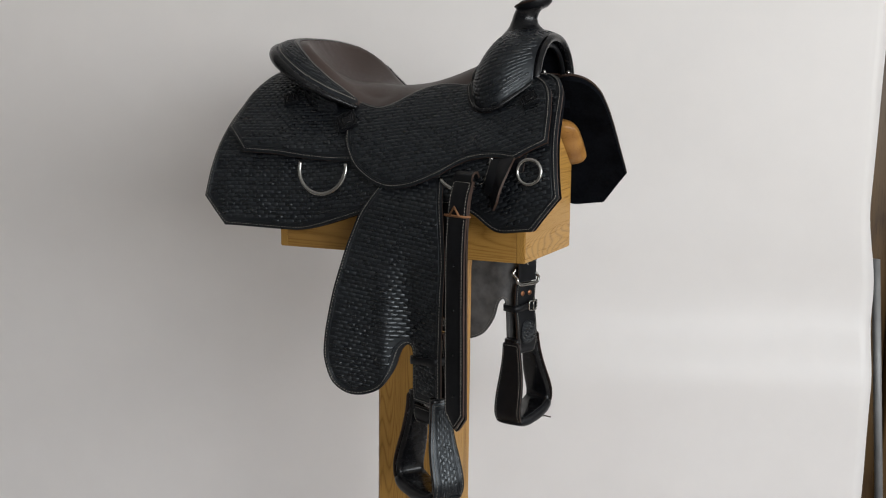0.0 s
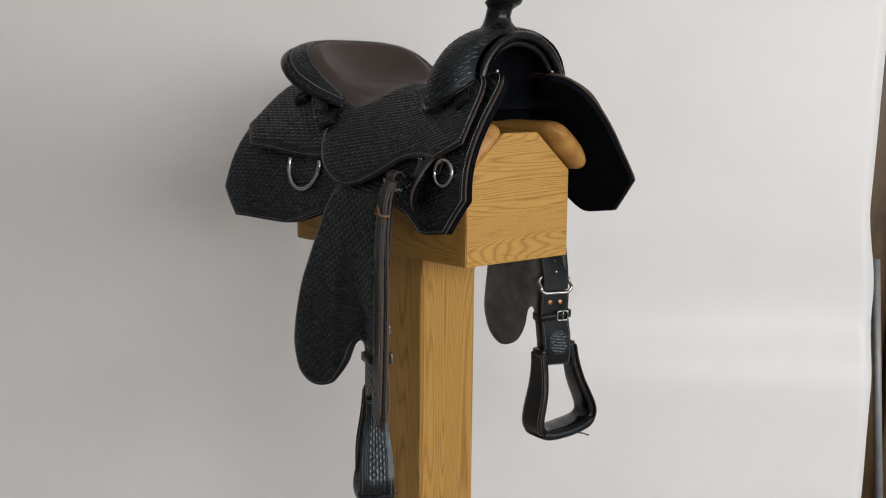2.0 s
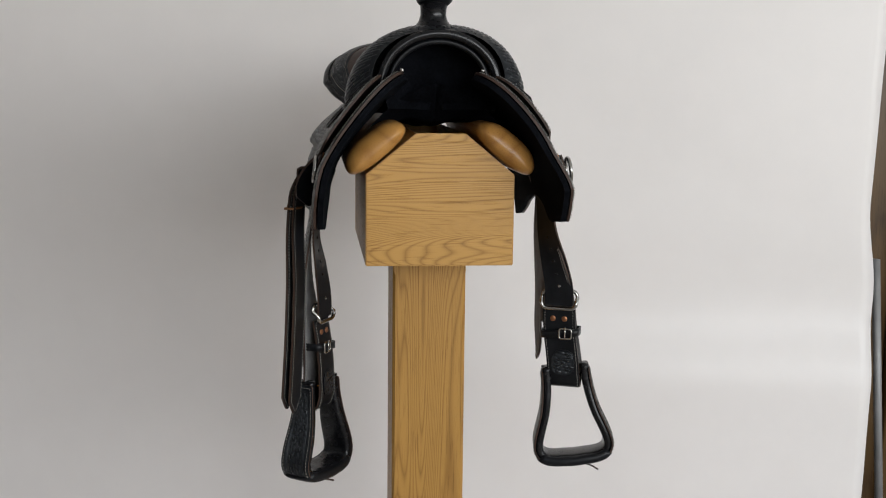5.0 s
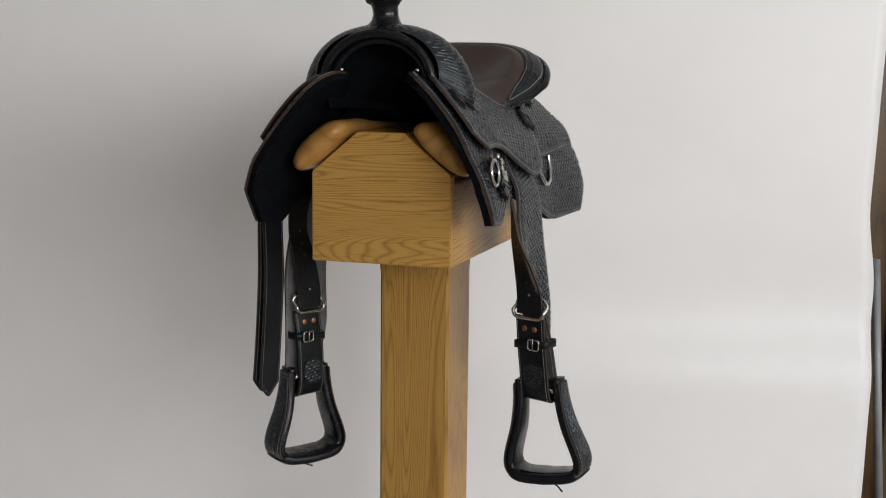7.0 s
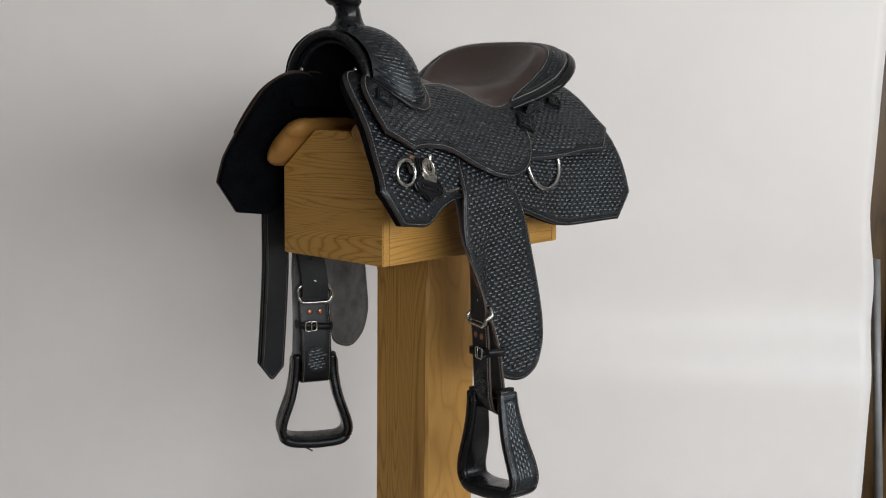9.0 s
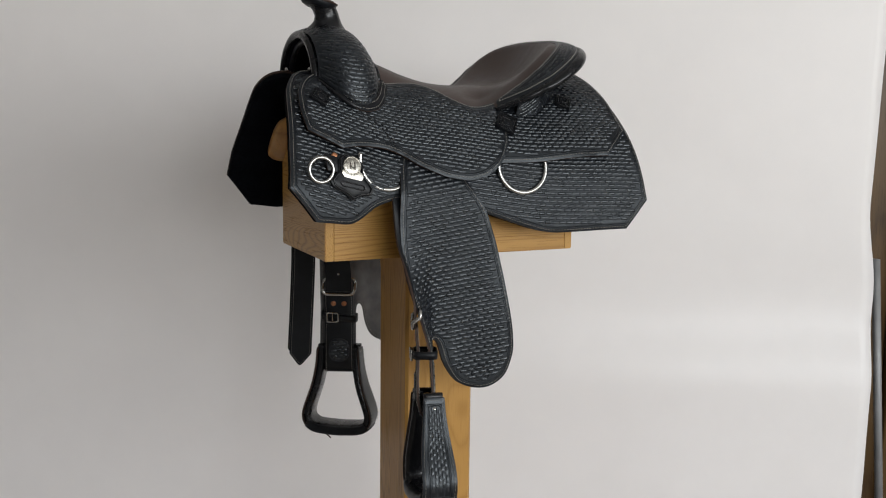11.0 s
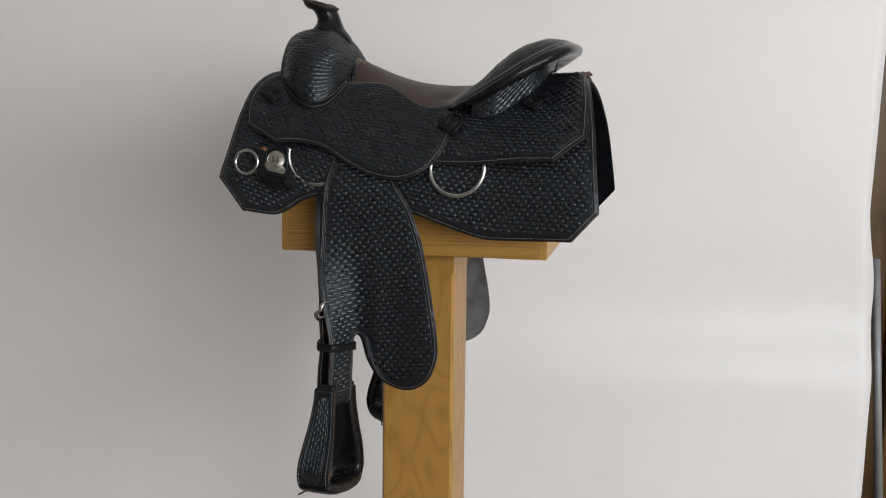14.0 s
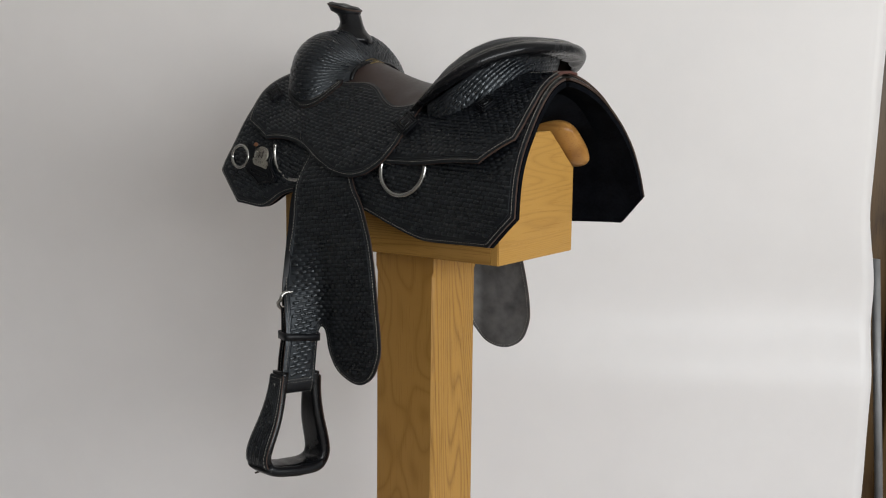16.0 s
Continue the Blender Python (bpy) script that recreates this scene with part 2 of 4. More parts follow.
    part("jamb", box_bm(1.20, 1.08, 0.0, 1.30, 1.16, 2.4, 0.006), BROWN_WOOD, post)
    part("stop", box_bm(1.30, 1.05, 0.0, 1.42, 1.16, 2.4, 0.006), BROWN_WOOD, post)
    tube = loft([[Vector((1.182 + 0.011 * math.cos(a) + 0.075 * (0.8 - z), 0.88 + 0.011 * math.sin(a), z)) for a in np.linspace(0, 2 * math.pi, 12, endpoint=False)] for z in (0.0, 0.80)])
    tagged(part("backdrop_pole", tube, POLE_GREY, None), "grey metal backdrop stand pole leaning beside the paper", "pole")


build_room()

# ---- the stand ----
STAND = thing("saddle_stand", "clear-finished ash wood saddle stand, square post under a gabled box beam", "saddle stand")


def build_stand():
    zb, zs, zt, hx, hy, ty = 0.95, 1.102, 1.170, 0.2395, 0.1235, 0.041
    t = 0.016
    # post with stopped chamfers
    a = 0.0665

    def ring(z, c):
        pts = []
        for sx, sy in ((1, 1), (-1, 1), (-1, -1), (1, -1)):
            p, q = (sx * a, sy * (a - c)), (sx * (a - c), sy * a)
            pts += [p, q] if sx * sy > 0 else [q, p]
        return [Vector((x, y, z)) for x, y in pts]
    bm = loft([ring(0.02, 0.005), ring(zb - 0.045, 0.005), ring(zb - 0.035, 0.0012), ring(zb - 0.001, 0.0012)])
    post = part("post", bm, ASH_Z, STAND, smooth=False)
    # one face shows broad, wavy figure
    post.data.materials.append(FIGURED)
    for f in post.data.polygons:
        if f.normal.y > 0.95:
            f.material_index = 1
    part("base_plate", box_bm(-0.25, -0.25, 0.0, 0.25, 0.25, 0.02, 0.004), ASH_X, STAND, smooth=False)
    # beam: end boards between long boards
    prof = [(-hy, zb), (hy, zb), (hy, zs), (ty, zt), (-ty, zt), (-hy, zs)]
    for sx in (1, -1):
        bm = extrude_profile(prof, sx * (hx - t), sx * hx)
        bmesh.ops.bevel(bm, geom=bm.edges[:], offset=0.0015, segments=2, affect="EDGES")
        part("end_board", bm, ASH_Y if sx > 0 else ASH_PALE, STAND, smooth=False)
    for sy in (1, -1):
        part("side_board", box_bm(-hx + t, min(sy * (hy - t), sy * hy), zb, hx - t, max(sy * (hy - t), sy * hy), zs - 0.001, 0.0012), ASH_X, STAND, smooth=False)
        pr = [(sy * hy, zs), (sy * ty, zt), (sy * ty, zt - t), (sy * hy, zs - t)]
        part("sloped_board", extrude_profile(pr, -hx + t, hx - t), ASH_X, STAND, smooth=False)
        # rounded rails along the slopes
        rings = []
        d = Vector((0, sy * (hy - ty), zs - zt)).normalized()
        nrm = Vector((0, sy * abs(d.z), abs(d.y)))
        mid = Vector((0, sy * 0.094, 1.127 + 0.001))
        n = 36
        for q in np.linspace(-1, 1, 49):
            x = 0.264 * math.copysign(1 - (1 - abs(q)) ** 1.8, q)
            e = abs(x) / 0.264
            s = math.sqrt(max(0.002, 1 - (max(0, e - 0.86) / 0.1405) ** 2.4))
            r = []
            for k in range(n):
                an = 2 * math.pi * k / n
                c, q = math.cos(an), math.sin(an)
                u = 0.060 * math.copysign(abs(c) ** 0.82, c)
                v = 0.0185 + 0.0185 * math.copysign(abs(q) ** 0.8, q) * s + (0.010 * s if q > 0 else 0.0) * (1 - abs(c) ** 3) + 0.002
                r.append(mid + Vector((x, 0, 0)) + d * u * (0.55 + 0.45 * s) + nrm * v)
            rings.append(r)
        part("rail", loft(rings), RAIL_WOOD, STAND, "rounded varnished wooden rail")
    part("bottom_board", box_bm(-hx + t, -hy + t, zb + 0.001, hx - t, hy - t, zb + t, 0), ASH_X, STAND, smooth=False)


build_stand()
# ---- the saddle: its skirts and jockeys lie on one draped form ----
SECTIONS = [
    (-0.34, [(0.0, 1.268), (0.05, 1.258), (0.10, 1.234), (0.15, 1.193), (0.19, 1.150), (0.215, 1.105), (0.229, 1.05), (0.238, 1.0), (0.242, 0.93)]),
    (-0.10, [(0.0, 1.262), (0.05, 1.250), (0.10, 1.222), (0.15, 1.178), (0.182, 1.135), (0.198, 1.09), (0.205, 1.04), (0.210, 1.0), (0.212, 0.93)]),
    (0.10, [(0.0, 1.275), (0.05, 1.262), (0.10, 1.228), (0.145, 1.180), (0.180, 1.130), (0.196, 1.085), (0.200, 1.04), (0.200, 1.0), (0.200, 0.93)]),
    (0.33, [(0.0, 1.310), (0.05, 1.294), (0.10, 1.262), (0.150, 1.212), (0.187, 1.158), (0.206, 1.105), (0.213, 1.05), (0.214, 1.0), (0.214, 0.93)]),
]
CELLS = 64
ARCS = []
for sx, pts in SECTIONS:
    pts = np.array(pts)
    # densify smoothly, then measure along the curve from the ridge
    k = np.arange(len(pts))
    kk = np.linspace(0, len(pts) - 1, 200)
    yy, zz = np.interp(kk, k, pts[:, 0]), np.interp(kk, k, pts[:, 1])
    ker = np.ones(25) / 25
    ys = np.convolve(np.pad(yy, 12, mode="edge"), ker, "valid")
    zs = np.convolve(np.pad(zz, 12, mode="edge"), ker, "valid")
    arc = np.concatenate([[0], np.cumsum(np.hypot(np.diff(ys), np.diff(zs)))])
    g = np.linspace(0, 0.47, CELLS)
    ARCS.append((np.interp(g, arc, ys), np.interp(g, arc, zs) - np.maximum(0, g - arc[-1])))
ARC_X = np.array([s[0] for s in SECTIONS])
ARC_Y = np.array([a[0] for a in ARCS])
ARC_Z = np.array([a[1] for a in ARCS])
ARC_S = np.linspace(0, 0.47, CELLS)


def section(x):
    """The draped curve at x: rows of y and z over the arc from the ridge."""
    x = min(max(x, ARC_X[0]), ARC_X[-1])
    i = min(int(np.searchsorted(ARC_X, x, "right")) - 1, len(ARC_X) - 2)
    w = (x - ARC_X[i]) / (ARC_X[i + 1] - ARC_X[i])
    w = w * w * (3 - 2 * w)
    return ARC_Y[i] * (1 - w) + ARC_Y[i + 1] * w, ARC_Z[i] * (1 - w) + ARC_Z[i + 1] * w


def drape(x, s):
    y, z = section(x)
    return np.array((x, np.interp(s, ARC_S, y), np.interp(s, ARC_S, z)))


def arc_at(x, z):
    """The arc length at which the form passes the height z."""
    yy, zz = section(x)
    return float(np.interp(-z, -zz, ARC_S))


def drape_out(x, s, off):
    e = 0.004
    p = drape(x, s)
    du = drape(x + e, s) - drape(x - e, s)
    dv = drape(x, s + e) - drape(x, max(0, s - e))
    n = np.cross(dv, du)
    n /= np.linalg.norm(n)
    if n[1] < 0 and n[2] < 0:
        n = -n
    return p + n * off
from mathutils import geometry

SADDLE = thing("western_saddle", "black basket-tooled western saddle with brown seat, on the wooden stand", "saddle")


# ---- leather panels: an outline, filled, laid on a form, with thickness, edge and stitches ----
def smooth_outline(ctrl, step=0.005, passes=10):
    """Resample a closed outline; points with a third value stay sharp corners."""
    pts, keep = [], []
    n = len(ctrl)
    for i in range(n):
        a, b = np.array(ctrl[i][:2]), np.array(ctrl[(i + 1) % n][:2])
        m = max(1, int(round(np.linalg.norm(b - a) / step)))
        for k in range(m):
            pts.append(a + (b - a) * k / m)
            keep.append(k == 0 and len(ctrl[i]) > 2)
    pts, keep = np.array(pts), np.array(keep)[:, None]
    for _ in range(passes):
        pts = np.where(keep, pts, 0.5 * pts + 0.25 * (np.roll(pts, 1, 0) + np.roll(pts, -1, 0)))
    area = np.sum(pts[:, 0] * np.roll(pts[:, 1], -1) - np.roll(pts[:, 0], -1) * pts[:, 1])
    return pts if area > 0 else pts[::-1].copy()


def rim_distance(p, loop):
    a, b = loop, np.roll(loop, -1, 0)
    d = b - a
    t = np.clip(np.sum((p[:, None] - a) * d, 2) / np.maximum(1e-12, np.sum(d * d, 1)), 0, 1)
    return np.sqrt(np.min(np.sum((p[:, None] - a - t[..., None] * d) ** 2, 2), 1))


def in_loop(p, loop):
    a, b = loop, np.roll(loop, -1, 0)
    y = p[:, 1:2]
    cross = ((a[:, 1] > y) != (b[:, 1] > y))
    with np.errstate(divide="ignore", invalid="ignore"):
        xs = a[:, 0] + (y - a[:, 1]) / (b[:, 1] - a[:, 1]) * (b[:, 0] - a[:, 0])
    return (np.sum(cross & (p[:, 0:1] < xs), 1) % 2) == 1


def panel(name, loop, form, off, thick, materials, parent, label="", side=1, grid=0.0075, stitch=0.0045, bevel=0.4, sewn_to=None):
    """materials: face, edge, back. form(u, v, off) gives the place. Returns the panel, with its stitches under it."""
    lo, hi = loop.min(0), loop.max(0)
    gx, gy = np.meshgrid(np.arange(lo[0], hi[0], grid), np.arange(lo[1], hi[1], grid))
    gx = gx + (np.arange(gx.shape[0]) % 2 * grid * 0.5)[:, None]
    g = np.stack([gx.ravel(), gy.ravel()], 1)
    if len(g):
        g = g[in_loop(g, loop)]
        g = g[rim_distance(g, loop) > min(grid * 0.55, 0.0038)] if len(g) else g
    allp = np.concatenate([loop, g]) if len(g) else loop
    nb = len(loop)
    vs, _, faces, orig, _, _ = geometry.delaunay_2d_cdt([Vector(p) for p in allp], [(i, (i + 1) % nb) for i in range(nb)], [], 1, 1e-6)
    flat = np.array([tuple(v) for v in vs])
    rim = rim_distance(flat, loop)
    onrim = {}
    for i, o in enumerate(orig):
        for k in o:
            if k < nb:
                onrim[k] = i
    ring = [onrim[k] for k in range(nb) if k in onrim]
    n = len(flat)
    top = [form(p[0], p[1], off - (bevel * thick if r < 1e-5 else 0)) for p, r in zip(flat, rim)]
    bot = [form(p[0], p[1], off - thick) for p in flat]
    mirror = np.array((1, side, 1))
    # the side walls have points of their own, so that the edge stays crisp
    verts = [tuple(np.array(p) * mirror) for p in top + bot + [top[i] for i in ring] + [bot[i] for i in ring]]
    tris = [tuple(f) for f in faces]
    polys = tris + [tuple(i + n for i in f[::-1]) for f in tris]
    m = len(ring)
    for k in range(m):
        a, b = 2 * n + k, 2 * n + (k + 1) % m
        polys.append((a, a + m, b + m, b))
    mats = [0] * len(tris) + [2] * len(tris) + [1] * len(ring)
    # outward faces: compare one face with the form's outside
    mid = max(range(len(tris)), key=lambda i: rim[list(tris[i])].sum())
    p = [np.array(verts[i]) for i in tris[mid]]
    nrm = np.cross(p[1] - p[0], p[2] - p[0])
    c = flat[list(tris[mid])].mean(0)
    out = (np.array(form(c[0], c[1], off + 0.01)) - np.array(form(c[0], c[1], off))) * mirror
    if np.dot(nrm, out) < 0:
        polys = [q[::-1] for q in polys]
    me = bpy.data.meshes.new(name)
    me.from_pydata(verts, [], polys)
    for skin_mat in materials:
        me.materials.append(skin_mat)
    me.polygons.foreach_set("material_index", mats)
    me.polygons.foreach_set("use_smooth", [True] * len(polys))
    at = me.attributes.new("rim", "FLOAT", "POINT")
    at.data.foreach_set("value", np.concatenate([rim, rim, np.zeros(2 * m)]).astype(np.float32))
    me.update()
    ob = new(name, me)
    if parent:
        ob.parent = parent
    if label:
        ob["label"] = label
    if stitch:
        stitches(loop, form, off, side, sewn_to or ob, stitch)
    if materials[0] in TOOLING:
        tooling(loop, form, off, side, sewn_to or ob, materials[0], 90.0 if name == "side_panel" else -8.0)
    return ob


def stitches(loop, form, off, side, parent, inset, pitch=0.0052, length=0.0036, width=0.0008):
    tang = np.roll(loop, -1, 0) - np.roll(loop, 1, 0)
    tang /= np.maximum(1e-9, np.linalg.norm(tang, axis=1))[:, None]
    inward = np.stack([-tang[:, 1], tang[:, 0]], 1)
    line = loop + inward * inset
    good = rim_distance(line, loop) > inset * 0.9
    line = line[good & in_loop(line, loop)]
    if len(line) < 4:
        return
    nxt = np.roll(line, -1, 0)
    seg = np.linalg.norm(nxt - line, axis=1)
    arc = np.concatenate([[0], np.cumsum(seg)])
    cl = np.concatenate([line, line[:1]])
    verts, polys = [], []
    mirror = np.array((1, side, 1))
    for s in np.arange(0, arc[-1] - length, pitch):
        a = np.array([np.interp(s, arc, cl[:, i]) for i in (0, 1)])
        b = np.array([np.interp(s + length, arc, cl[:, i]) for i in (0, 1)])
        d = b - a
        if np.linalg.norm(d) < length * 0.5:
            continue
        w = np.array((-d[1], d[0])) / np.linalg.norm(d) * width / 2
        base = len(verts)
        for q, h in ((a - w, -0.0004), (b - w, -0.0004), (b + w, -0.0004), (a + w, -0.0004)):
            verts.append(tuple(np.array(form(q[0], q[1], off + h)) * mirror))
        for q in ((a * 0.75 + b * 0.25) - w * 0.5, (a * 0.25 + b * 0.75) - w * 0.5, (a * 0.25 + b * 0.75) + w * 0.5, (a * 0.75 + b * 0.25) + w * 0.5):
            verts.append(tuple(np.array(form(q[0], q[1], off + 0.0006)) * mirror))
        for f in ((4, 5, 6, 7), (0, 1, 5, 4), (1, 2, 6, 5), (2, 3, 7, 6), (3, 0, 4, 7)):
            polys.append(tuple(base + i for i in (f if side > 0 else f[::-1])))
    me = bpy.data.meshes.new("stitching")
    me.from_pydata(verts, [], polys)
    me.materials.append(THREAD)
    ob = new("stitching", me)
    ob.parent = parent
    ob["label"] = "off-white saddle stitching"
    ob["kind"] = "stuff"


def tooling(loop, form, off, side, parent, style, slant=-8.0):
    """Basket-weave strands, each a small raised pillow, in staggered rows on a form."""
    length, width, border, relief = TOOLING[style]
    rng = np.random.default_rng(len(loop) * 7 + int(side > 0))
    ca, sa = math.cos(math.radians(slant)), math.sin(math.radians(slant))
    mid = loop.mean(0)
    reach = np.abs(loop - mid).max() * 1.5
    nu, nv = int(reach / length) + 1, int(reach / width) + 1
    ii, jj = np.meshgrid(np.arange(-nu, nu + 1), np.arange(-nv, nv + 1))
    uu, vv = (ii + 0.5 * (jj % 2)).ravel() * length, jj.ravel() * width
    pos = np.stack([uu * ca - vv * sa, uu * sa + vv * ca], 1) + mid
    pos = pos[(pos > loop.min(0)).all(1) & (pos < loop.max(0)).all(1)]
    if len(pos):
        pos = pos[in_loop(pos, loop)]
    if len(pos):
        pos = pos[rim_distance(pos, loop) > border + width * 0.5]
    if not len(pos):
        return
    hu, hv = length * 0.465, width * 0.445
    us, vs = (-1.0, -0.66, 0.66, 1.0), (-1.0, -0.58, 0.58, 1.0)
    lift_u = (0.15, 1.0, 0.72, -0.1)
    mirror = np.array((1, side, 1))
    verts, polys = [], []
    for q in pos:
        tilt = math.radians(slant + rng.normal(0, 2.2))
        du, dv = np.array((math.cos(tilt), math.sin(tilt))) * hu, np.array((-math.sin(tilt), math.cos(tilt))) * hv
        c = [np.asarray(form(*(q + a * du + b * dv), off)) for a, b in ((-1, -1), (1, -1), (-1, 1), (1, 1))]
        nrm = np.asarray(form(q[0], q[1], off + 0.003)) - np.asarray(form(q[0], q[1], off))
        nrm = nrm / max(1e-9, np.linalg.norm(nrm))
        h = relief * rng.uniform(0.75, 1.15)
        base = len(verts)
        for b, v in enumerate(vs):
            for a, u in enumerate(us):
                fu, fv = (u + 1) / 2, (v + 1) / 2
                p = (c[0] * (1 - fu) + c[1] * fu) * (1 - fv) + (c[2] * (1 - fu) + c[3] * fu) * fv
                z = lift_u[a] * h if b in (1, 2) else -0.0002
                verts.append(tuple((p + nrm * z) * mirror))
        for b in range(3):
            for a in range(3):
                f = (base + 4 * b + a, base + 4 * b + a + 1, base + 4 * b + a + 5, base + 4 * b + a + 4)
                polys.append(f)
    # outward faces
    p = [np.array(verts[k]) for k in polys[4]]
    if np.dot(np.cross(p[1] - p[0], p[2] - p[0]), (np.asarray(form(*pos[0], off + 0.003)) - np.asarray(form(*pos[0], off))) * mirror) < 0:
        polys = [f[::-1] for f in polys]
    me = bpy.data.meshes.new("tooling")
    me.from_pydata(verts, [], polys)
    me.materials.append(STAMPED)
    me.polygons.foreach_set("use_smooth", [True] * len(polys))
    ob = new("tooling", me)
    ob.parent = parent
    ob["label"] = "raised basket-weave tooling"
    ob["kind"] = "stuff"


def skin_form(rows):
    """A lofted skin as a form: metres along its middle column and its middle row."""
    R = np.array([[tuple(p) for p in r] for r in rows])
    across = np.concatenate([[0], np.cumsum(np.linalg.norm(np.diff(R[:, R.shape[1] // 2], axis=0), axis=1))])
    along = np.concatenate([[0], np.cumsum(np.linalg.norm(np.diff(R[len(R) // 2], axis=0), axis=1))])
    centre = R.reshape(-1, 3).mean(0) - np.array((0, 0, 0.03))

    def at(u, v):
        i, j = np.interp(u, across, np.arange(len(across))), np.interp(v, along, np.arange(len(along)))
        a, b = min(int(i), len(across) - 2), min(int(j), len(along) - 2)
        fi, fj = i - a, j - b
        return (R[a, b] * (1 - fi) + R[a + 1, b] * fi) * (1 - fj) + (R[a, b + 1] * (1 - fi) + R[a + 1, b + 1] * fi) * fj

    def form(u, v, off):
        p = at(u, v)
        e = 0.002
        n = np.cross(at(min(u + e, across[-1]), v) - at(max(u - e, 0), v), at(u, min(v + e, along[-1])) - at(u, max(v - e, 0)))
        n = n / max(1e-12, np.linalg.norm(n))
        if np.dot(n, p - centre) < 0:
            n = -n
        return p + n * off
    L, W = across[-1], along[-1]
    return form, smooth_outline([(0, 0, 1), (L, 0, 1), (L, W, 1), (0, W, 1)], 0.006, 0)


def on_form(ctrl):
    """Side-view control points (x, z) to the form's own (x, arc)."""
    return [(c[0], max(0.004, arc_at(c[0], c[1])), *c[2:]) for c in ctrl]


def tube(path, radius, sides=10, closed=False):
    path = [Vector(p) for p in path]
    n = len(path)
    rings = []
    up = None
    for i, p in enumerate(path):
        a = path[(i - 1) % n] if closed or i else p
        b = path[(i + 1) % n] if closed or i < n - 1 else p
        t = (b - a).normalized()
        if up is None:
            up = t.orthogonal().normalized()
        up = (up - t * up.dot(t)).normalized()
        w = t.cross(up)
        r = radius(i / max(1, n - 1)) if callable(radius) else radius
        rings.append([p + (up * math.cos(k * 2 * math.pi / sides) + w * math.sin(k * 2 * math.pi / sides)) * r for k in range(sides)])
    return loft(rings, closed_path=closed)


def spline(pts, n):
    """A smooth line through the points."""
    p = np.array(pts, dtype=float)
    d = np.concatenate([[0], np.cumsum(np.linalg.norm(np.diff(p[:, :3], axis=0), axis=1))])
    t = np.linspace(0, d[-1], n)
    m = np.gradient(p, d, axis=0)
    i = np.clip(np.searchsorted(d, t, "right") - 1, 0, len(d) - 2)
    h = (d[i + 1] - d[i])[:, None]
    u = ((t - d[i])[:, None]) / h
    return (2 * u ** 3 - 3 * u ** 2 + 1) * p[i] + (u ** 3 - 2 * u ** 2 + u) * h * m[i] + (-2 * u ** 3 + 3 * u ** 2) * p[i + 1] + (u ** 3 - u ** 2) * h * m[i + 1]


def strap(name, rows, width, thick, materials, parent, label="", side=1, tip=0.0, stitch=0.0035, n=60):
    """A leather strap. rows: x, y, z and the azimuth of its width (degrees, y outward)."""
    line = spline(rows, n)
    arc = np.concatenate([[0], np.cumsum(np.linalg.norm(np.diff(line[:, :3], axis=0), axis=1))])
    total = arc[-1]

    def form(u, v, off):
        c = np.array([np.interp(v, arc, line[:, i]) for i in range(4)])
        d = np.array([np.interp(min(v + 0.003, total), arc, line[:, i]) - np.interp(max(v - 0.003, 0), arc, line[:, i]) for i in range(3)])
        w = np.array((math.cos(math.radians(c[3])), math.sin(math.radians(c[3])), 0))
        nr = np.cross(w, d)
        nr /= np.linalg.norm(nr)
        return c[:3] + w * u + nr * off
    h = width / 2
    ctrl = [(-h, 0, 1), (h, 0, 1)]
    ctrl += [(h, total - tip, 1), (0.0, total), (-h, total - tip, 1)] if tip else [(h, total, 1), (-h, total, 1)]
    outline = smooth_outline(ctrl, 0.006, 2)
    ob = panel(name, outline, form, thick / 2, thick, materials, parent, label, side, 0.009, stitch, 0.25)
    if stitch:
        stitches(outline, form, -thick / 2 - 0.0006, side, ob, stitch)
    return ob


def ring_path(centre, u, v, r, n=40, a0=0.0, a1=2 * math.pi):
    c, u, v = Vector(centre), Vector(u).normalized(), Vector(v).normalized()
    return [c + (u * math.cos(a) + v * math.sin(a)) * r for a in np.linspace(a0, a1, n, endpoint=False)]


LEATHER = (WEAVE, EDGE, FLESH)
TOOLED = (WEAVE_FINE, EDGE, FLESH)
PLAINS = (SMOOTH, EDGE, SMOOTH)

# outlines in side view, x forward and z up
SKIRT = [(0.236, 1.272), (0.262, 1.273), (0.283, 1.264), (0.298, 1.244), (0.304, 1.217), (0.311, 1.17), (0.319, 1.115), (0.324, 1.086, 1),
         (0.280, 1.029, 1), (0.220, 1.021), (0.197, 1.034), (0.176, 1.051), (0.136, 1.062), (0.071, 1.055), (-0.022, 1.033), (-0.103, 1.005),
         (-0.143, 0.994), (-0.288, 0.998, 1), (-0.333, 1.048, 1), (-0.326, 1.114), (-0.319, 1.178), (-0.309, 1.228), (-0.300, 1.254), (-0.294, 1.30, 1),
         (-0.225, 1.30, 1), (-0.14, 1.205), (-0.05, 1.175), (0.05, 1.185), (0.13, 1.205), (0.185, 1.232), (0.210, 1.258)]
REAR_JOCKEY = [(0.0, 1.115), (-0.062, 1.115), (-0.20, 1.1195), (-0.259, 1.121, 1), (-0.307, 1.161, 1), (-0.304, 1.218), (-0.297, 1.245), (-0.290, 1.30, 1),
               (-0.225, 1.30, 1), (-0.15, 1.232), (-0.09, 1.212), (0.0, 1.180, 1)]
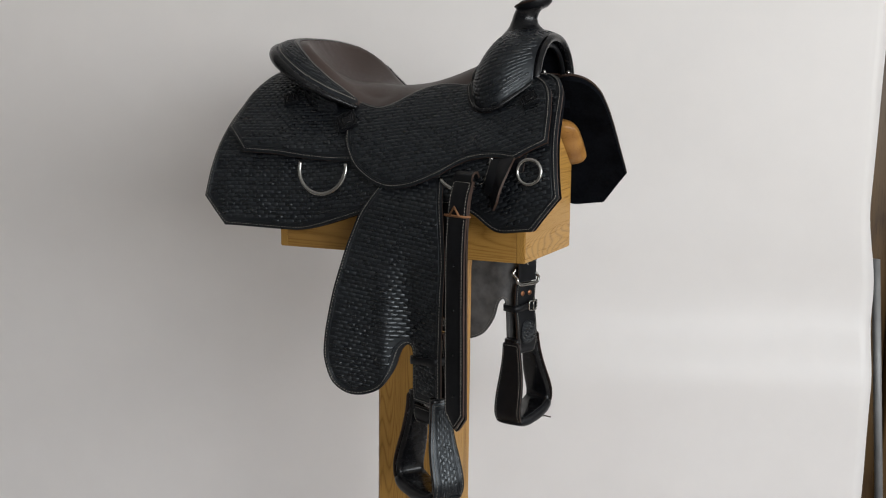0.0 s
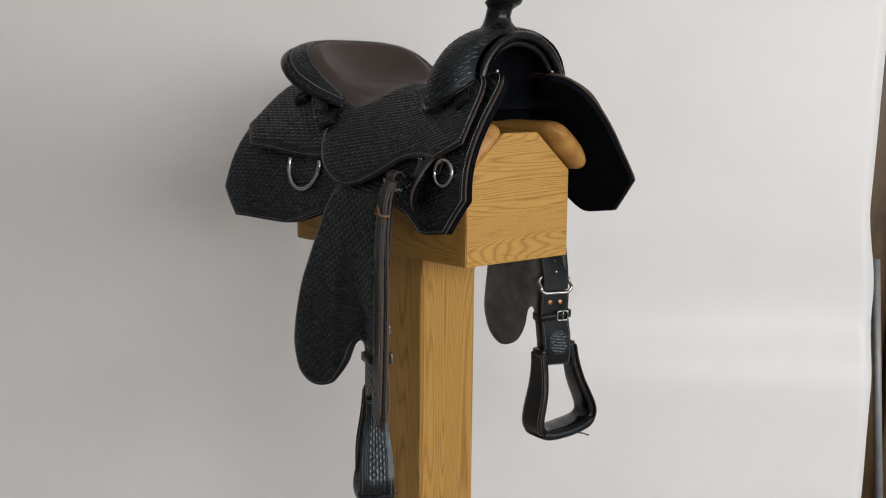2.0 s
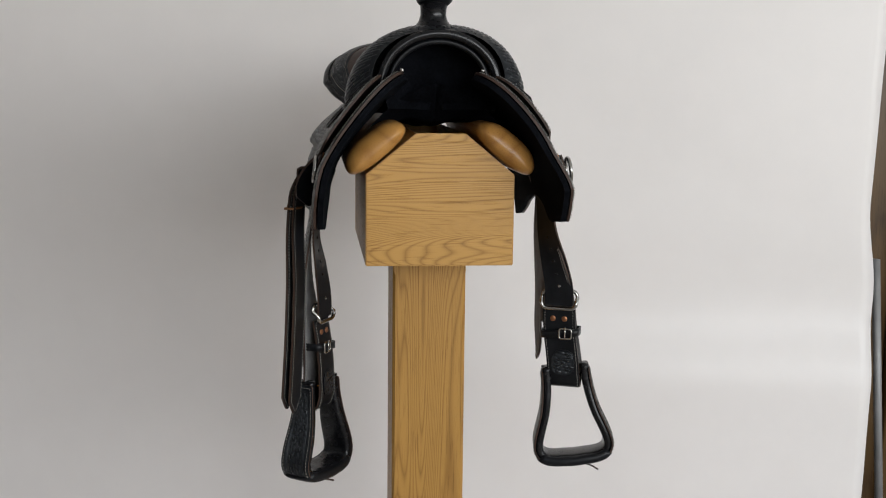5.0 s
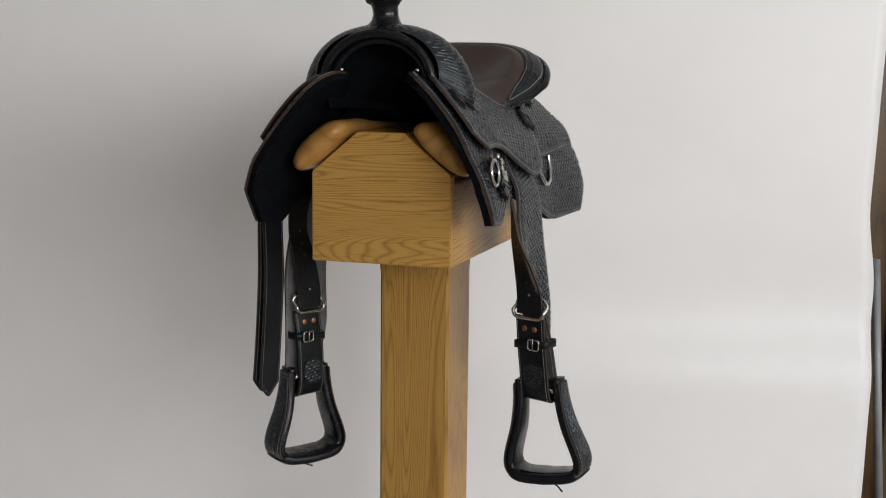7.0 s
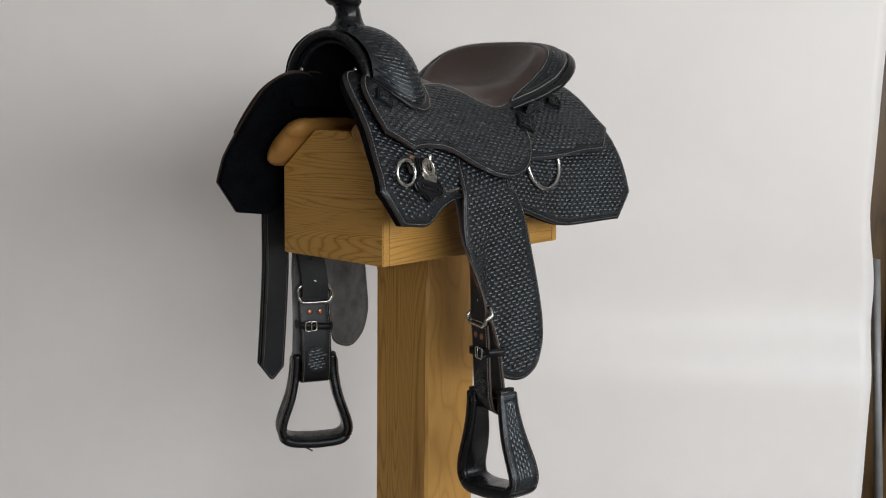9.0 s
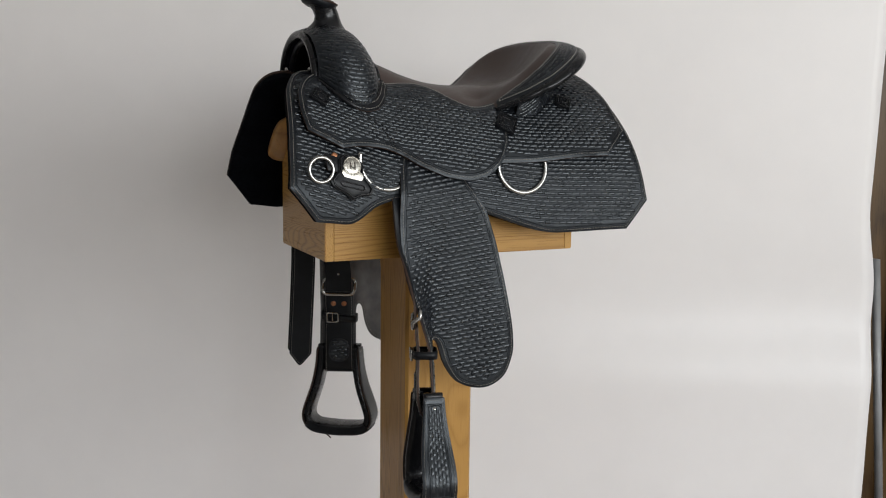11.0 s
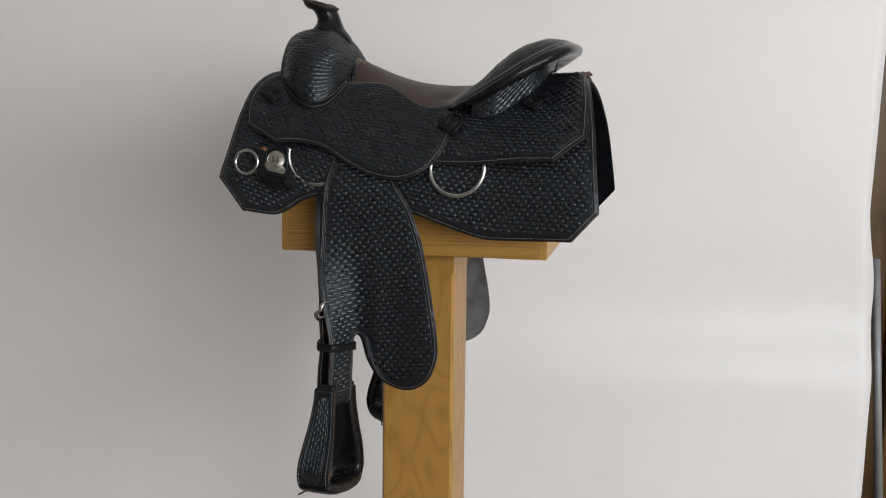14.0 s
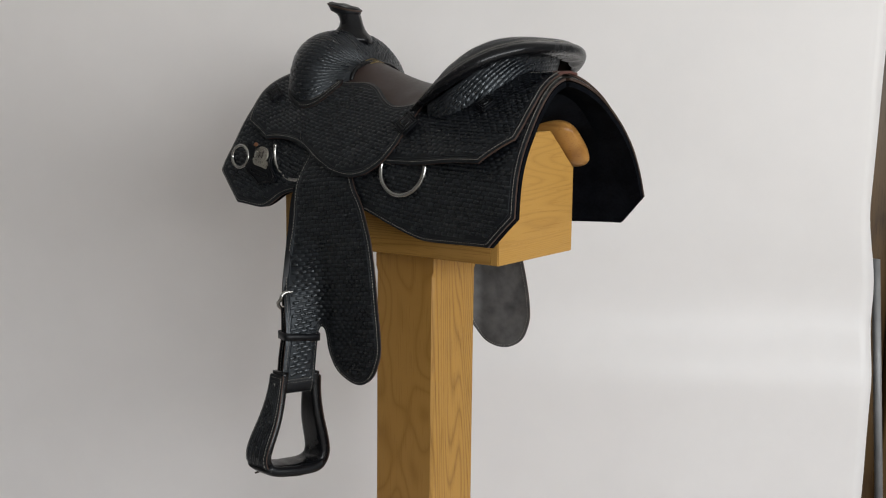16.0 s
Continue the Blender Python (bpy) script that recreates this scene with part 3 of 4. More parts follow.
SEAT_JOCKEY = [(0.246, 1.258), (0.272, 1.248), (0.288, 1.229), (0.291, 1.197), (0.285, 1.169, 1), (0.230, 1.141, 1), (0.200, 1.144), (0.159, 1.140), (0.133, 1.131),
               (0.098, 1.110), (0.052, 1.091), (0.010, 1.085), (-0.021, 1.091), (-0.051, 1.109), (-0.073, 1.141), (-0.079, 1.170), (-0.084, 1.212, 1), (-0.056, 1.204),
               (-0.027, 1.201), (0.003, 1.213), (0.032, 1.231), (0.063, 1.241), (0.092, 1.241), (0.125, 1.240), (0.160, 1.250), (0.205, 1.262)]
FENDER = [(0.120, 1.150, 1), (0.134, 1.09), (0.139, 1.033), (0.138, 0.967), (0.138, 0.889), (0.140, 0.82), (0.142, 0.722, 1), (0.079, 0.722, 1), (0.079, 0.800), (0.079, 0.821),
          (0.071, 0.828), (0.062, 0.816), (0.056, 0.781), (0.037, 0.744), (0.003, 0.730), (-0.026, 0.730), (-0.056, 0.750), (-0.071, 0.794),
          (-0.067, 0.839), (-0.053, 0.917), (-0.038, 0.985), (-0.018, 1.043), (0.011, 1.085), (0.050, 1.150, 1)]


def smooth01(t):
    t = min(max(t, 0.0), 1.0)
    return t * t * (3 - 2 * t)


def fender_form(turn, leg=(0.0, 0.0), hang=(0.0, 0.0, 0.0), slant=0.45):
    """The fender hangs flat; towards its leg it turns by that many degrees."""
    def form(u, v, off):
        x, y, a = -0.08, 0.0, 0.0
        low = smooth01((1.03 - v) / 0.24)
        m = 16
        du = (u + 0.08) / m
        for i in range(m):
            uu = -0.08 + du * (i + 0.5)
            a = math.radians(turn) * low * smooth01((uu - 0.025) / 0.065)
            x += math.cos(a) * du
            y += math.sin(a) * du
        k = low * smooth01((u - 0.035) / 0.05)
        x += leg[0] * k + hang[0]
        y += leg[1] * k * (1.0 - slant * smooth01((0.84 - v) / 0.12)) + hang[1] * smooth01((1.05 - v) / 0.16)
        back = smooth01((0.03 - u) / 0.09) * smooth01((1.02 - v) / 0.2) * 0.012
        top = smooth01((v - 1.0) / 0.14)
        y0 = 0.214 - 0.006 * top - 0.03 * smooth01((v - 1.06) / 0.09) + back
        a = math.radians(turn) * low * smooth01((u - 0.025) / 0.065)
        return np.array((x - math.sin(a) * off, y0 + y + math.cos(a) * off, v + hang[2]))
    return form


def near_form(x, s, off):
    """The near side lies a little closer in front."""
    p = drape_out(x, s, off)
    p[1] -= 0.013 * smooth01((x - 0.14) / 0.12) * smooth01((p[2] - 1.08) / 0.07)
    return p


def off_form(x, s, off):
    """The off side falls straighter in front."""
    p = drape_out(x, s, off)
    k = smooth01((x - 0.10) / 0.16) * math.sin(math.pi * min(1.0, max(0.0, (p[2] - 1.118) / 0.16)))
    return p + np.array((-0.004 * k, -0.008 * k, 0.0))


def build_skirts():
    for side in (1, -1):
        form = near_form if side > 0 else off_form
        # the off side hangs a little lower in front
        low = 0.012 if side < 0 else 0.0
        skirt = [(c[0], c[1] - low * smooth01((c[0] - 0.05) / 0.12) * smooth01((1.25 - c[1]) / 0.08), *c[2:]) for c in SKIRT]
        k = 1.0 if side < 0 else 0.0
        jockey = []
        for c in SEAT_JOCKEY:
            f = k * smooth01((c[0] + 0.08) / 0.09) * smooth01((1.215 - c[1]) / 0.04)
            jockey.append((c[0] + 0.016 * f, c[1] - 0.014 * f, *c[2:]))
        loop = smooth_outline(on_form(skirt))
        sk = panel("skirt", loop, form, 0.0, 0.007, LEATHER, SADDLE, "basket-tooled black skirt with brown edge", side)
        panel("lining", loop, form, -0.0072, 0.011, (FELT, FELT, FELT), sk, "black felt lining", side, 0.012, 0, 0.2)

        def standing(x, s, off, form=form, least=1.19, most=0.011, back=1.0):
            """The jockeys stand off the skirt along their lower edges."""
            z = form(x, s, 0.0)[2]
            return form(x, s, off + most * smooth01((least - z) / 0.07) * (smooth01((-0.06 - x) / 0.14) if back else 1.0))

        def lobe(x, s, off, form=form, standing=standing):
            return standing(x, s, off, form, 1.14, 0.006, 0.0)
        panel("rear_jockey", smooth_outline(on_form(REAR_JOCKEY)), standing, 0.0085, 0.006, LEATHER, SADDLE, "tooled black rear jockey", side)
        panel("seat_jockey", smooth_outline(on_form(jockey)), lobe, 0.0150, 0.006, TOOLED, SADDLE, "tooled black seat jockey", side)
        # square rosettes
        for x, z, off, r in ((0.254, 1.216, 0.0215, 0.0195), (-0.078, 1.172, 0.0216, 0.0240), (-0.212, 1.210, 0.0155, 0.0195)):
            s0 = arc_at(x, z)
            sq = [(x + r * math.cos(a), s0 + r * math.sin(a), 1) for a in (0.25, 0.25 + math.pi / 2, 0.25 + math.pi, 0.25 + 1.5 * math.pi)]
            rose = panel("rosette", smooth_outline(sq, 0.004, 0), form, off, 0.006, (SMOOTH, SMOOTH, SMOOTH), SADDLE, "square tooled leather rosette", side, 0.006, 0)
            rr = r * 0.93
            fr = [form(x + rr * math.cos(a), s0 + rr * math.sin(a), off) * np.array((1, side, 1)) for a in (0.25, 0.25 + math.pi / 2, 0.25 + math.pi, 0.25 + 1.5 * math.pi)]
            edge_pts = [fr[i] * (1 - k / 4) + fr[(i + 1) % 4] * (k / 4) for i in range(4) for k in range(4)]
            part("rosette_border", tube(edge_pts, 0.0011, 6, True), SMOOTH, rose)
            # tooled beads inside the border, a raised square in the middle
            bm = bmesh.new()
            for i in range(28):
                e, f = divmod(i / 7, 1)
                q = (fr[int(e)] * (1 - f) + fr[(int(e) + 1) % 4] * f - sum(fr) / 4) * 0.76 + sum(fr) / 4
                bmesh.ops.create_icosphere(bm, subdivisions=1, radius=0.0014, matrix=Matrix.Translation(Vector(q)))
            part("tooled_bead", bm, GLOSSY, rose)
            mid = sum(fr) / 4
            part("tooled_square", tube([mid + (p - mid) * 0.42 for p in edge_pts], 0.0015, 6, True), GLOSSY, rose)
        # stitched border where the jockey meets the swell
        foot = [(0.230, 1.232), (0.213, 1.210), (0.195, 1.197), (0.172, 1.192), (0.150, 1.197), (0.134, 1.212), (0.120, 1.234),
                (0.128, 1.244), (0.144, 1.222), (0.157, 1.211), (0.172, 1.207), (0.193, 1.212), (0.217, 1.231), (0.236, 1.247)]
        panel("swell_border", smooth_outline(on_form(foot), 0.005, 3), form, 0.0190, 0.004, PLAINS, SADDLE, "stitched black border below the swell", side, 0.006, 0.004)
    # felt under the tree, closing the middle
    rows = []
    for x in np.linspace(-0.275, 0.165, 12):
        rows.append([drape_out(x, abs(q), -0.030 - (0.027 + 0.033 * math.exp(-(q / 0.075) ** 4)) * smooth01((x + 0.275) / 0.08) * smooth01((0.165 - x) / 0.05) * smooth01((0.17 - abs(q)) / 0.04)) * np.array((1, 1 if q > 0 else -1, 1)) for q in np.linspace(-0.19, 0.19, 28)])
    part("underside_lining", loft(rows, closed_ring=False, cap=False), FELT, SADDLE, "black felt lining under the tree")
    # creased seam on the seat jockeys
    for side in (1, -1):
        dx, dz = (0.0, 0.0) if side > 0 else (0.014, -0.010)
        line = spline([(0.190 + dx, 0, 1.201 + dz), (0.168 + dx, 0, 1.183 + dz), (0.147 + dx, 0, 1.164 + dz), (0.139 + dx, 0, 1.140 + dz)], 18)
        for k in (0.0, 0.006):
            part("crease", tube([(near_form if side > 0 else off_form)(p[0] + k, arc_at(p[0] + k, p[2]), 0.0150) * np.array((1, side, 1)) for p in line], 0.0011, 6), GLOSSY, SADDLE)
        p = (near_form if side > 0 else off_form)(0.192 + dx, arc_at(0.192, 1.203 + dz), 0.0145) * np.array((1, side, 1))
        part("screw", disc(p, (0, side, 0.7), 0.003, 0.002, 10), GLOSSY, SADDLE, "small dark screw head")
    # lacing where the skirts meet behind
    for k, (x, dy) in enumerate(((-0.272, 0.020), (-0.282, 0.026), (-0.292, 0.018))):
        p = [drape_out(x, abs(s), 0.0062) * np.array((1, 1 if s > 0 else -1, 1)) + np.array((0.006 * s / 0.03, 0, 0)) for s in np.linspace(-dy, dy, 9)]
        part("lace", tube(p, 0.0028, 6), LACE_RED, SADDLE, "reddish-brown leather lace")


# ---- seat, cantle, swell, horn ----
SEAT_X = np.array([-0.266, -0.256, -0.232, -0.20, -0.16, -0.12, -0.08, -0.058, -0.027, 0.003, 0.032, 0.063, 0.092, 0.14, 0.17])
SEAT_W = np.array([0.179, 0.179, 0.179, 0.179, 0.179, 0.167, 0.143, 0.131, 0.129, 0.112, 0.096, 0.086, 0.088, 0.092, 0.094])
EDGE_Z = np.array([1.318, 1.313, 1.300, 1.280, 1.254, 1.231, 1.212, 1.202, 1.198, 1.208, 1.224, 1.233, 1.232, 1.226, 1.226])
CREST_Z = np.array([1.323, 1.322, 1.316, 1.303, 1.281, 1.255, 1.227, 1.215, 1.20, 1.208, 1.224, 1.233, 1.232, 1.226, 1.226])
MID_Z = np.array([1.305, 1.297, 1.281, 1.265, 1.251, 1.245, 1.243, 1.242, 1.243, 1.246, 1.252, 1.262, 1.274, 1.294, 1.300])
FINE_X = np.linspace(-0.266, 0.17, 437)


def fine(a):
    k = np.hanning(41)[1:-1]
    return np.convolve(np.pad(np.interp(FINE_X, SEAT_X, a), 19, mode="edge"), k / k.sum(), "valid")


EDGE_Z, MID_Z, CREST_Z, wide = fine(EDGE_Z), fine(MID_Z), fine(CREST_Z), fine(SEAT_W)
# the rim closes round behind
ROUND_X, ROUND_A, ROUND_B = -0.150, 0.116, 0.179
SEAT_W = np.where(FINE_X < ROUND_X, ROUND_B * np.clip(1 - (np.clip(ROUND_X - FINE_X, 0, 1) / ROUND_A) ** 2.5, 1e-5, 1) ** 0.4, wide)
SEAT_X = FINE_X
DISH_X = -0.12
RIM_ANGLE = np.arctan2(np.concatenate([[0.0], SEAT_W[SEAT_X < DISH_X]]), np.concatenate([[0.146], DISH_X - SEAT_X[SEAT_X < DISH_X]]))
RIM_REACH = np.hypot(np.concatenate([[0.0], SEAT_W[SEAT_X < DISH_X]]), np.concatenate([[0.146], DISH_X - SEAT_X[SEAT_X < DISH_X]]))


def seat_z(x, y):
    """Height of the seat: a ridge in front, a dish with a raised crest in the cantle."""
    if x >= DISH_X:
        r, bx, c = abs(y) / np.interp(x, SEAT_X, SEAT_W), x, np.interp(x, SEAT_X, MID_Z)
    else:
        a = math.atan2(abs(y), DISH_X - x)
        reach = np.interp(a, RIM_ANGLE, RIM_REACH)
        r, bx, c = math.hypot(y, x - DISH_X) / reach, DISH_X - reach * math.cos(a), np.interp(DISH_X, SEAT_X, MID_Z)
    r = min(r, 1.0)
    e, top = np.interp(bx, SEAT_X, EDGE_Z), np.interp(bx, SEAT_X, CREST_Z)
    k = smooth01((-0.02 - x) / 0.07)
    plain_z = c + (e - c) * r ** 2.0
    cr = 0.67
    if r < cr:
        dish = c + (top - c) * (r / cr) ** 2.1
    else:
        f = (r - cr) / (1 - cr)
        dish = top + (e - top) * (0.35 * f + 0.65 * f * f)
    return plain_z * (1 - k) + dish * k


def rim_point(a):
    """Along the cantle's rim, -1 .. 1 from one arm to the other."""
    t = 1 - abs(a)
    xs = np.concatenate([np.linspace(-0.070, -0.22, 70), -0.22 - 0.046 * np.sin(np.linspace(0, math.pi / 2, 90))])
    ws = np.interp(xs, SEAT_X, SEAT_W)
    arc = np.concatenate([[0], np.cumsum(np.hypot(np.diff(xs), np.diff(ws)))])
    s = t * arc[-1]
    x, w = np.interp(s, arc, xs), np.interp(s, arc, ws)
    if abs(a) < 1e-6:
        w = 0.0
    return np.array((x, math.copysign(w, a) if a else 0.0, np.interp(x, SEAT_X, EDGE_Z)))


def build_seat():
    out = [(x, w) for x, w in zip(SEAT_X[::6], SEAT_W[::6])] + [(x, -w) for x, w in zip(SEAT_X[::-6], SEAT_W[::-6])]
    loop = smooth_outline(out, 0.006, 6)
    seat = panel("seat", loop, lambda u, v, off: np.array((u, v, seat_z(u, v) + off)), 0.004, 0.010, (SEAT_LEATHER, EDGE, FLESH), SADDLE, "smooth dark brown leather seat", 1, 0.006, 0)
    for k, (x, w, l) in enumerate(((0.128, 0.030, 0.0022), (0.121, 0.018, 0.0016), (0.115, 0.024, 0.0022))):
        bm = bmesh.new()
        row = [[bm.verts.new((x + d, y, seat_z(x + d, y) + 0.0050)) for y in np.linspace(-w, w, 9)] for d in (-l, l)]
        for i in range(8):
            bm.faces.new((row[0][i], row[0][i + 1], row[1][i + 1], row[1][i]))
        bmesh.ops.solidify(bm, geom=bm.faces[:], thickness=0.0005)
        part("gold_print", bm, GOLD, seat, "small gold foil bars")
    # tooled band inside the rim
    aa = np.linspace(-1, 1, 91)
    rim = np.array([rim_point(a) for a in aa])
    cen = np.array((DISH_X, 0.0))

    def band(u, v, off):
        i = np.interp(u, arcs, np.arange(len(rim)))
        p = np.array([np.interp(i, np.arange(len(rim)), rim[:, k]) for k in range(3)])
        inward = cen - p[:2]
        inward /= np.linalg.norm(inward)
        q = p[:2] + inward * v
        lift = 0.0045 * min(1.0, max(0.0, v / 0.008))
        return np.array((q[0], q[1], seat_z(q[0], q[1]) + off + lift))
    arcs = np.concatenate([[0], np.cumsum(np.linalg.norm(np.diff(rim, axis=0), axis=1))])
    L = arcs[-1]
    strip = [(0.001, 0.0005, 1), (L - 0.001, 0.0005, 1), (L - 0.004, 0.012, 1), (L - 0.05, 0.027), (L - 0.11, 0.038), (L - 0.18, 0.045), (L * 0.5, 0.041),
             (0.18, 0.045), (0.11, 0.038), (0.05, 0.027), (0.004, 0.012, 1)]
    panel("cantle_band", smooth_outline(strip, 0.006, 4), band, 0.0040, 0.008, (WEAVE_BAND, EDGE, SMOOTH), SADDLE, "tooled black band round the seat", 1, 0.006, 0.005)
    # rolled binding: a broad overhanging roll, turned under towards the cantle's back
    ROLL = [(-0.003, 0.0065), (0.005, 0.0055), (0.011, 0.001), (0.0128, -0.005), (0.0105, -0.011), (0.002, -0.0148), (-0.018, -0.0175), (-0.040, -0.018), (-0.058, -0.012)]
    rings = []
    for a, p in zip(aa, rim):
        i = int(np.argmin(abs(aa - a)))
        t = rim[min(i + 1, len(rim) - 1)] - rim[max(i - 1, 0)]
        t /= np.linalg.norm(t)
        outw = np.cross(t, (0, 0, 1.0))
        outw /= np.linalg.norm(outw)
        if np.dot(outw[:2], p[:2] - cen) < 0:
            outw = -outw
        up = np.cross(outw, t)
        if up[2] < 0:
            up = -up
        k = 0.42 + 0.58 * smooth01((1 - abs(a)) / 0.55)
        wide_k = 0.10 + 0.90 * smooth01((0.62 - abs(a)) / 0.5)
        prof = spline([(q * (wide_k if q < 0 else k), 0, h * k) for q, h in ROLL], 22)
        rings.append([p + outw * q[0] + up * q[2] + np.array((0, 0, 0.001 * math.sin(61 * a) * (q[0] < 0) * k)) for q in prof])
    part("cantle_roll", loft(rings), GLOSSY, SADDLE, "glossy black rolled cantle binding")
    # back of the cantle, down to the rear jockeys
    rows = []
    for a, p in zip(aa[6:-6], rim[6:-6]):
        w = smooth01((1 - abs(a)) / 0.5)
        hub = np.array((cen[0] - 0.02, 0))
        q = hub + (p[:2] - hub) * (0.93 - 0.24 * w)
        yy, zz = section(q[0])
        zb = float(np.interp(abs(q[1]), yy, zz)) + 0.004
        top = np.array((*(hub + (p[:2] - hub) * (0.975 - 0.20 * w)), p[2] - 0.008 - 0.006 * w))
        base = np.array((q[0], q[1], min(zb, top[2] - 0.004)))
        rows.append([top * (1 - k) + base * k + np.array((0.004 * math.sin(math.pi * k), 0, 0)) for k in np.linspace(0, 1, 9)])
    bm = loft(rows, closed_ring=False, cap=False)
    ob = part("cantle_back", bm, WEAVE_PATCH, SADDLE, "tooled black cantle back")
    give_rim(ob, rows)
    tooling(*reversed(skin_form(rows)), 0.0, 1, ob, WEAVE_PATCH, 12.0)
    # welt along the foot of the cantle
    part("cantle_welt", tube([r[-1] + np.array((0, 0, 0.003)) for r in rows], 0.004, 8), GLOSSY, SADDLE)


def give_rim(ob, rows):
    """Distance to the border over a lofted skin, in metres."""
    R = np.array([[tuple(p) for p in r] for r in rows])
    along = np.concatenate([np.zeros((len(R), 1)), np.cumsum(np.linalg.norm(np.diff(R, axis=1), axis=2), axis=1)], 1)
    at = ob.data.attributes.new("rim", "FLOAT", "POINT")
    d = np.minimum(along, along[:, -1:] - along)
    d[0] = d[-1] = 0.0
    at.data.foreach_set("value", d.astype(np.float32).ravel())


def build_swell():
    X = np.array([0.243, 0.236, 0.217, 0.195, 0.172, 0.155, 0.143, 0.132, 0.124])
    W = np.array([0.100, 0.112, 0.136, 0.147, 0.146, 0.136, 0.120, 0.095, 0.060])
    B = np.array([1.257, 1.248, 1.229, 1.212, 1.207, 1.210, 1.222, 1.240, 1.255])
    T = np.array([1.336, 1.341, 1.346, 1.348, 1.344, 1.330, 1.314, 1.296, 1.284])
    xs = np.linspace(X[0], X[-1], 26)
    rows = []
    ker = np.array([1, 2, 3, 2, 1]) / 9
    w, b, t = (np.convolve(np.pad(np.interp(-xs, -X, a), 2, mode="edge"), ker, "valid") for a in (W, B, T))
    for x, ww, bb, tt in zip(xs, w, b, t):
        r = []
        for an in np.linspace(0.0, math.pi, 49):
            c, s = math.cos(an), math.sin(an)
            r.append(np.array((x, (ww + (0.010 if c < 0 else 0.0)) * math.copysign(abs(c) ** 0.86, c), bb + (tt - bb) * s ** 0.92)))
        # tuck under at both feet
        r[0] = r[0] + np.array((0, -0.006, -0.004))
        r[-1] = r[-1] + np.array((0, 0.006, -0.004))
        rows.append(r)
    bm = loft(rows, closed_ring=False, cap=False)
    ob = part("swell", bm, WEAVE_BOLD, SADDLE, "basket-tooled black swell")
    give_rim(ob, rows)
    tooling(*reversed(skin_form(rows)), 0.0, 1, ob, WEAVE_BOLD, 9.0)
    # welt round the foot of the swell, with its stitches
    for side in (0, -1):
        foot = [r[side] + np.array((0, 0.004 if side == 0 else -0.004, 0.004)) for r in rows]
        part("swell_welt", tube(foot, 0.0042, 8), GLOSSY, SADDLE)
    part("swell_welt", tube([p + np.array((-0.001, 0, 0)) for p in rows[-1]], 0.0042, 8), GLOSSY, SADDLE)
    # gullet: rolled front arch, tunnel behind it
    arch = [np.array((0.243, -0.004 + 0.0945 * math.cos(a), 1.250 + 0.0815 * math.sin(a))) for a in np.linspace(-0.15, math.pi + 0.15, 41)]
    part("gullet_roll", tube(arch, 0.0078, 12), GLOSSY, SADDLE, "glossy black rolled gullet edge")
    inner = [np.array((0.234, -0.004 + 0.080 * math.cos(a), 1.250 + 0.069 * math.sin(a))) for a in np.linspace(-0.15, math.pi + 0.15, 41)]
    part("gullet_roll", tube(inner, 0.0050, 10), SMOOTH, SADDLE)
    rows2 = []
    for x, k in ((0.244, 1.0), (0.215, 0.97), (0.185, 0.90), (0.158, 0.55), (0.150, 0.12)):
        rows2.append([np.array((x, 0.092 * k * math.cos(a), 1.235 + (1.325 - 1.235) * k * math.sin(a) - 0.03 * (1 - k))) for a in np.linspace(-0.3, math.pi + 0.3, 33)])
    part("gullet_lining", loft(rows2, closed_ring=False, cap=False), FELT, SADDLE, "dark gullet lining")
    # padded grip panel on the swell's back
    pad = []
    for i in range(13):
        f = i / 12
        a = f * math.pi
        r = []
        for k in range(20):
            b = 2 * math.pi * k / 20
            r.append(Vector((0.1490 - 0.006 * math.cos(a) - 0.011 * math.sin(a) * math.sin(b), 0.030 * math.sin(a) * math.cos(b), 1.293 + 0.008 * math.cos(a) * -1 + 0.013 * math.sin(a) * math.sin(b))))
        pad.append(r)
    part("grip_pad", loft(pad), GLOSSY, SADDLE, "smooth black padded grip panel")
    HORN_Y = -0.010
    # horn: a smooth wrapped neck, a little off the middle, swelling into a tilted cap
    rows = []
    for z, x, r in ((1.328, 0.189, 0.044), (1.340, 0.188, 0.0370), (1.347, 0.188, 0.0300), (1.353, 0.188, 0.0255), (1.362, 0.189, 0.0226), (1.371, 0.192, 0.0226), (1.378, 0.196, 0.0238), (1.385, 0.202, 0.0262)):
        rows.append([Vector((x + r * math.cos(a), HORN_Y + r * 0.95 * math.sin(a), z + 0.12 * r * math.cos(a))) for a in np.linspace(0, 2 * math.pi, 32, endpoint=False)])
    horn = part("horn", loft(rows), GLOSSY, SADDLE, "glossy black leather-wrapped horn")
    rows = []
    for z, r in ((1.379, 0.022), (1.3815, 0.0268), (1.386, 0.0298), (1.391, 0.0306), (1.3945, 0.0292), (1.396, 0.0255), (1.3955, 0.012), (1.3955, 0.002)):
        rows.append([Vector((0.206 + r * 1.05 * math.cos(a), HORN_Y + r * math.sin(a), z + 0.26 * r * math.cos(a) + 0.0008 * math.sin(5 * a + z * 900))) for a in np.linspace(0, 2 * math.pi, 36, endpoint=False)])
    part("horn_cap", loft(rows), (SMOOTH,), horn, "rounded leather horn cap with worn brown rim")
    part("cap_edge", tube([Vector((0.206 + 0.0312 * 1.05 * math.cos(a), HORN_Y + 0.0312 * math.sin(a), 1.3915 + 0.26 * 0.031 * math.cos(a))) for a in np.linspace(0, 2 * math.pi, 40, endpoint=False)], 0.0018, 6, True), EDGE, horn, "worn brown edge of the horn cap")
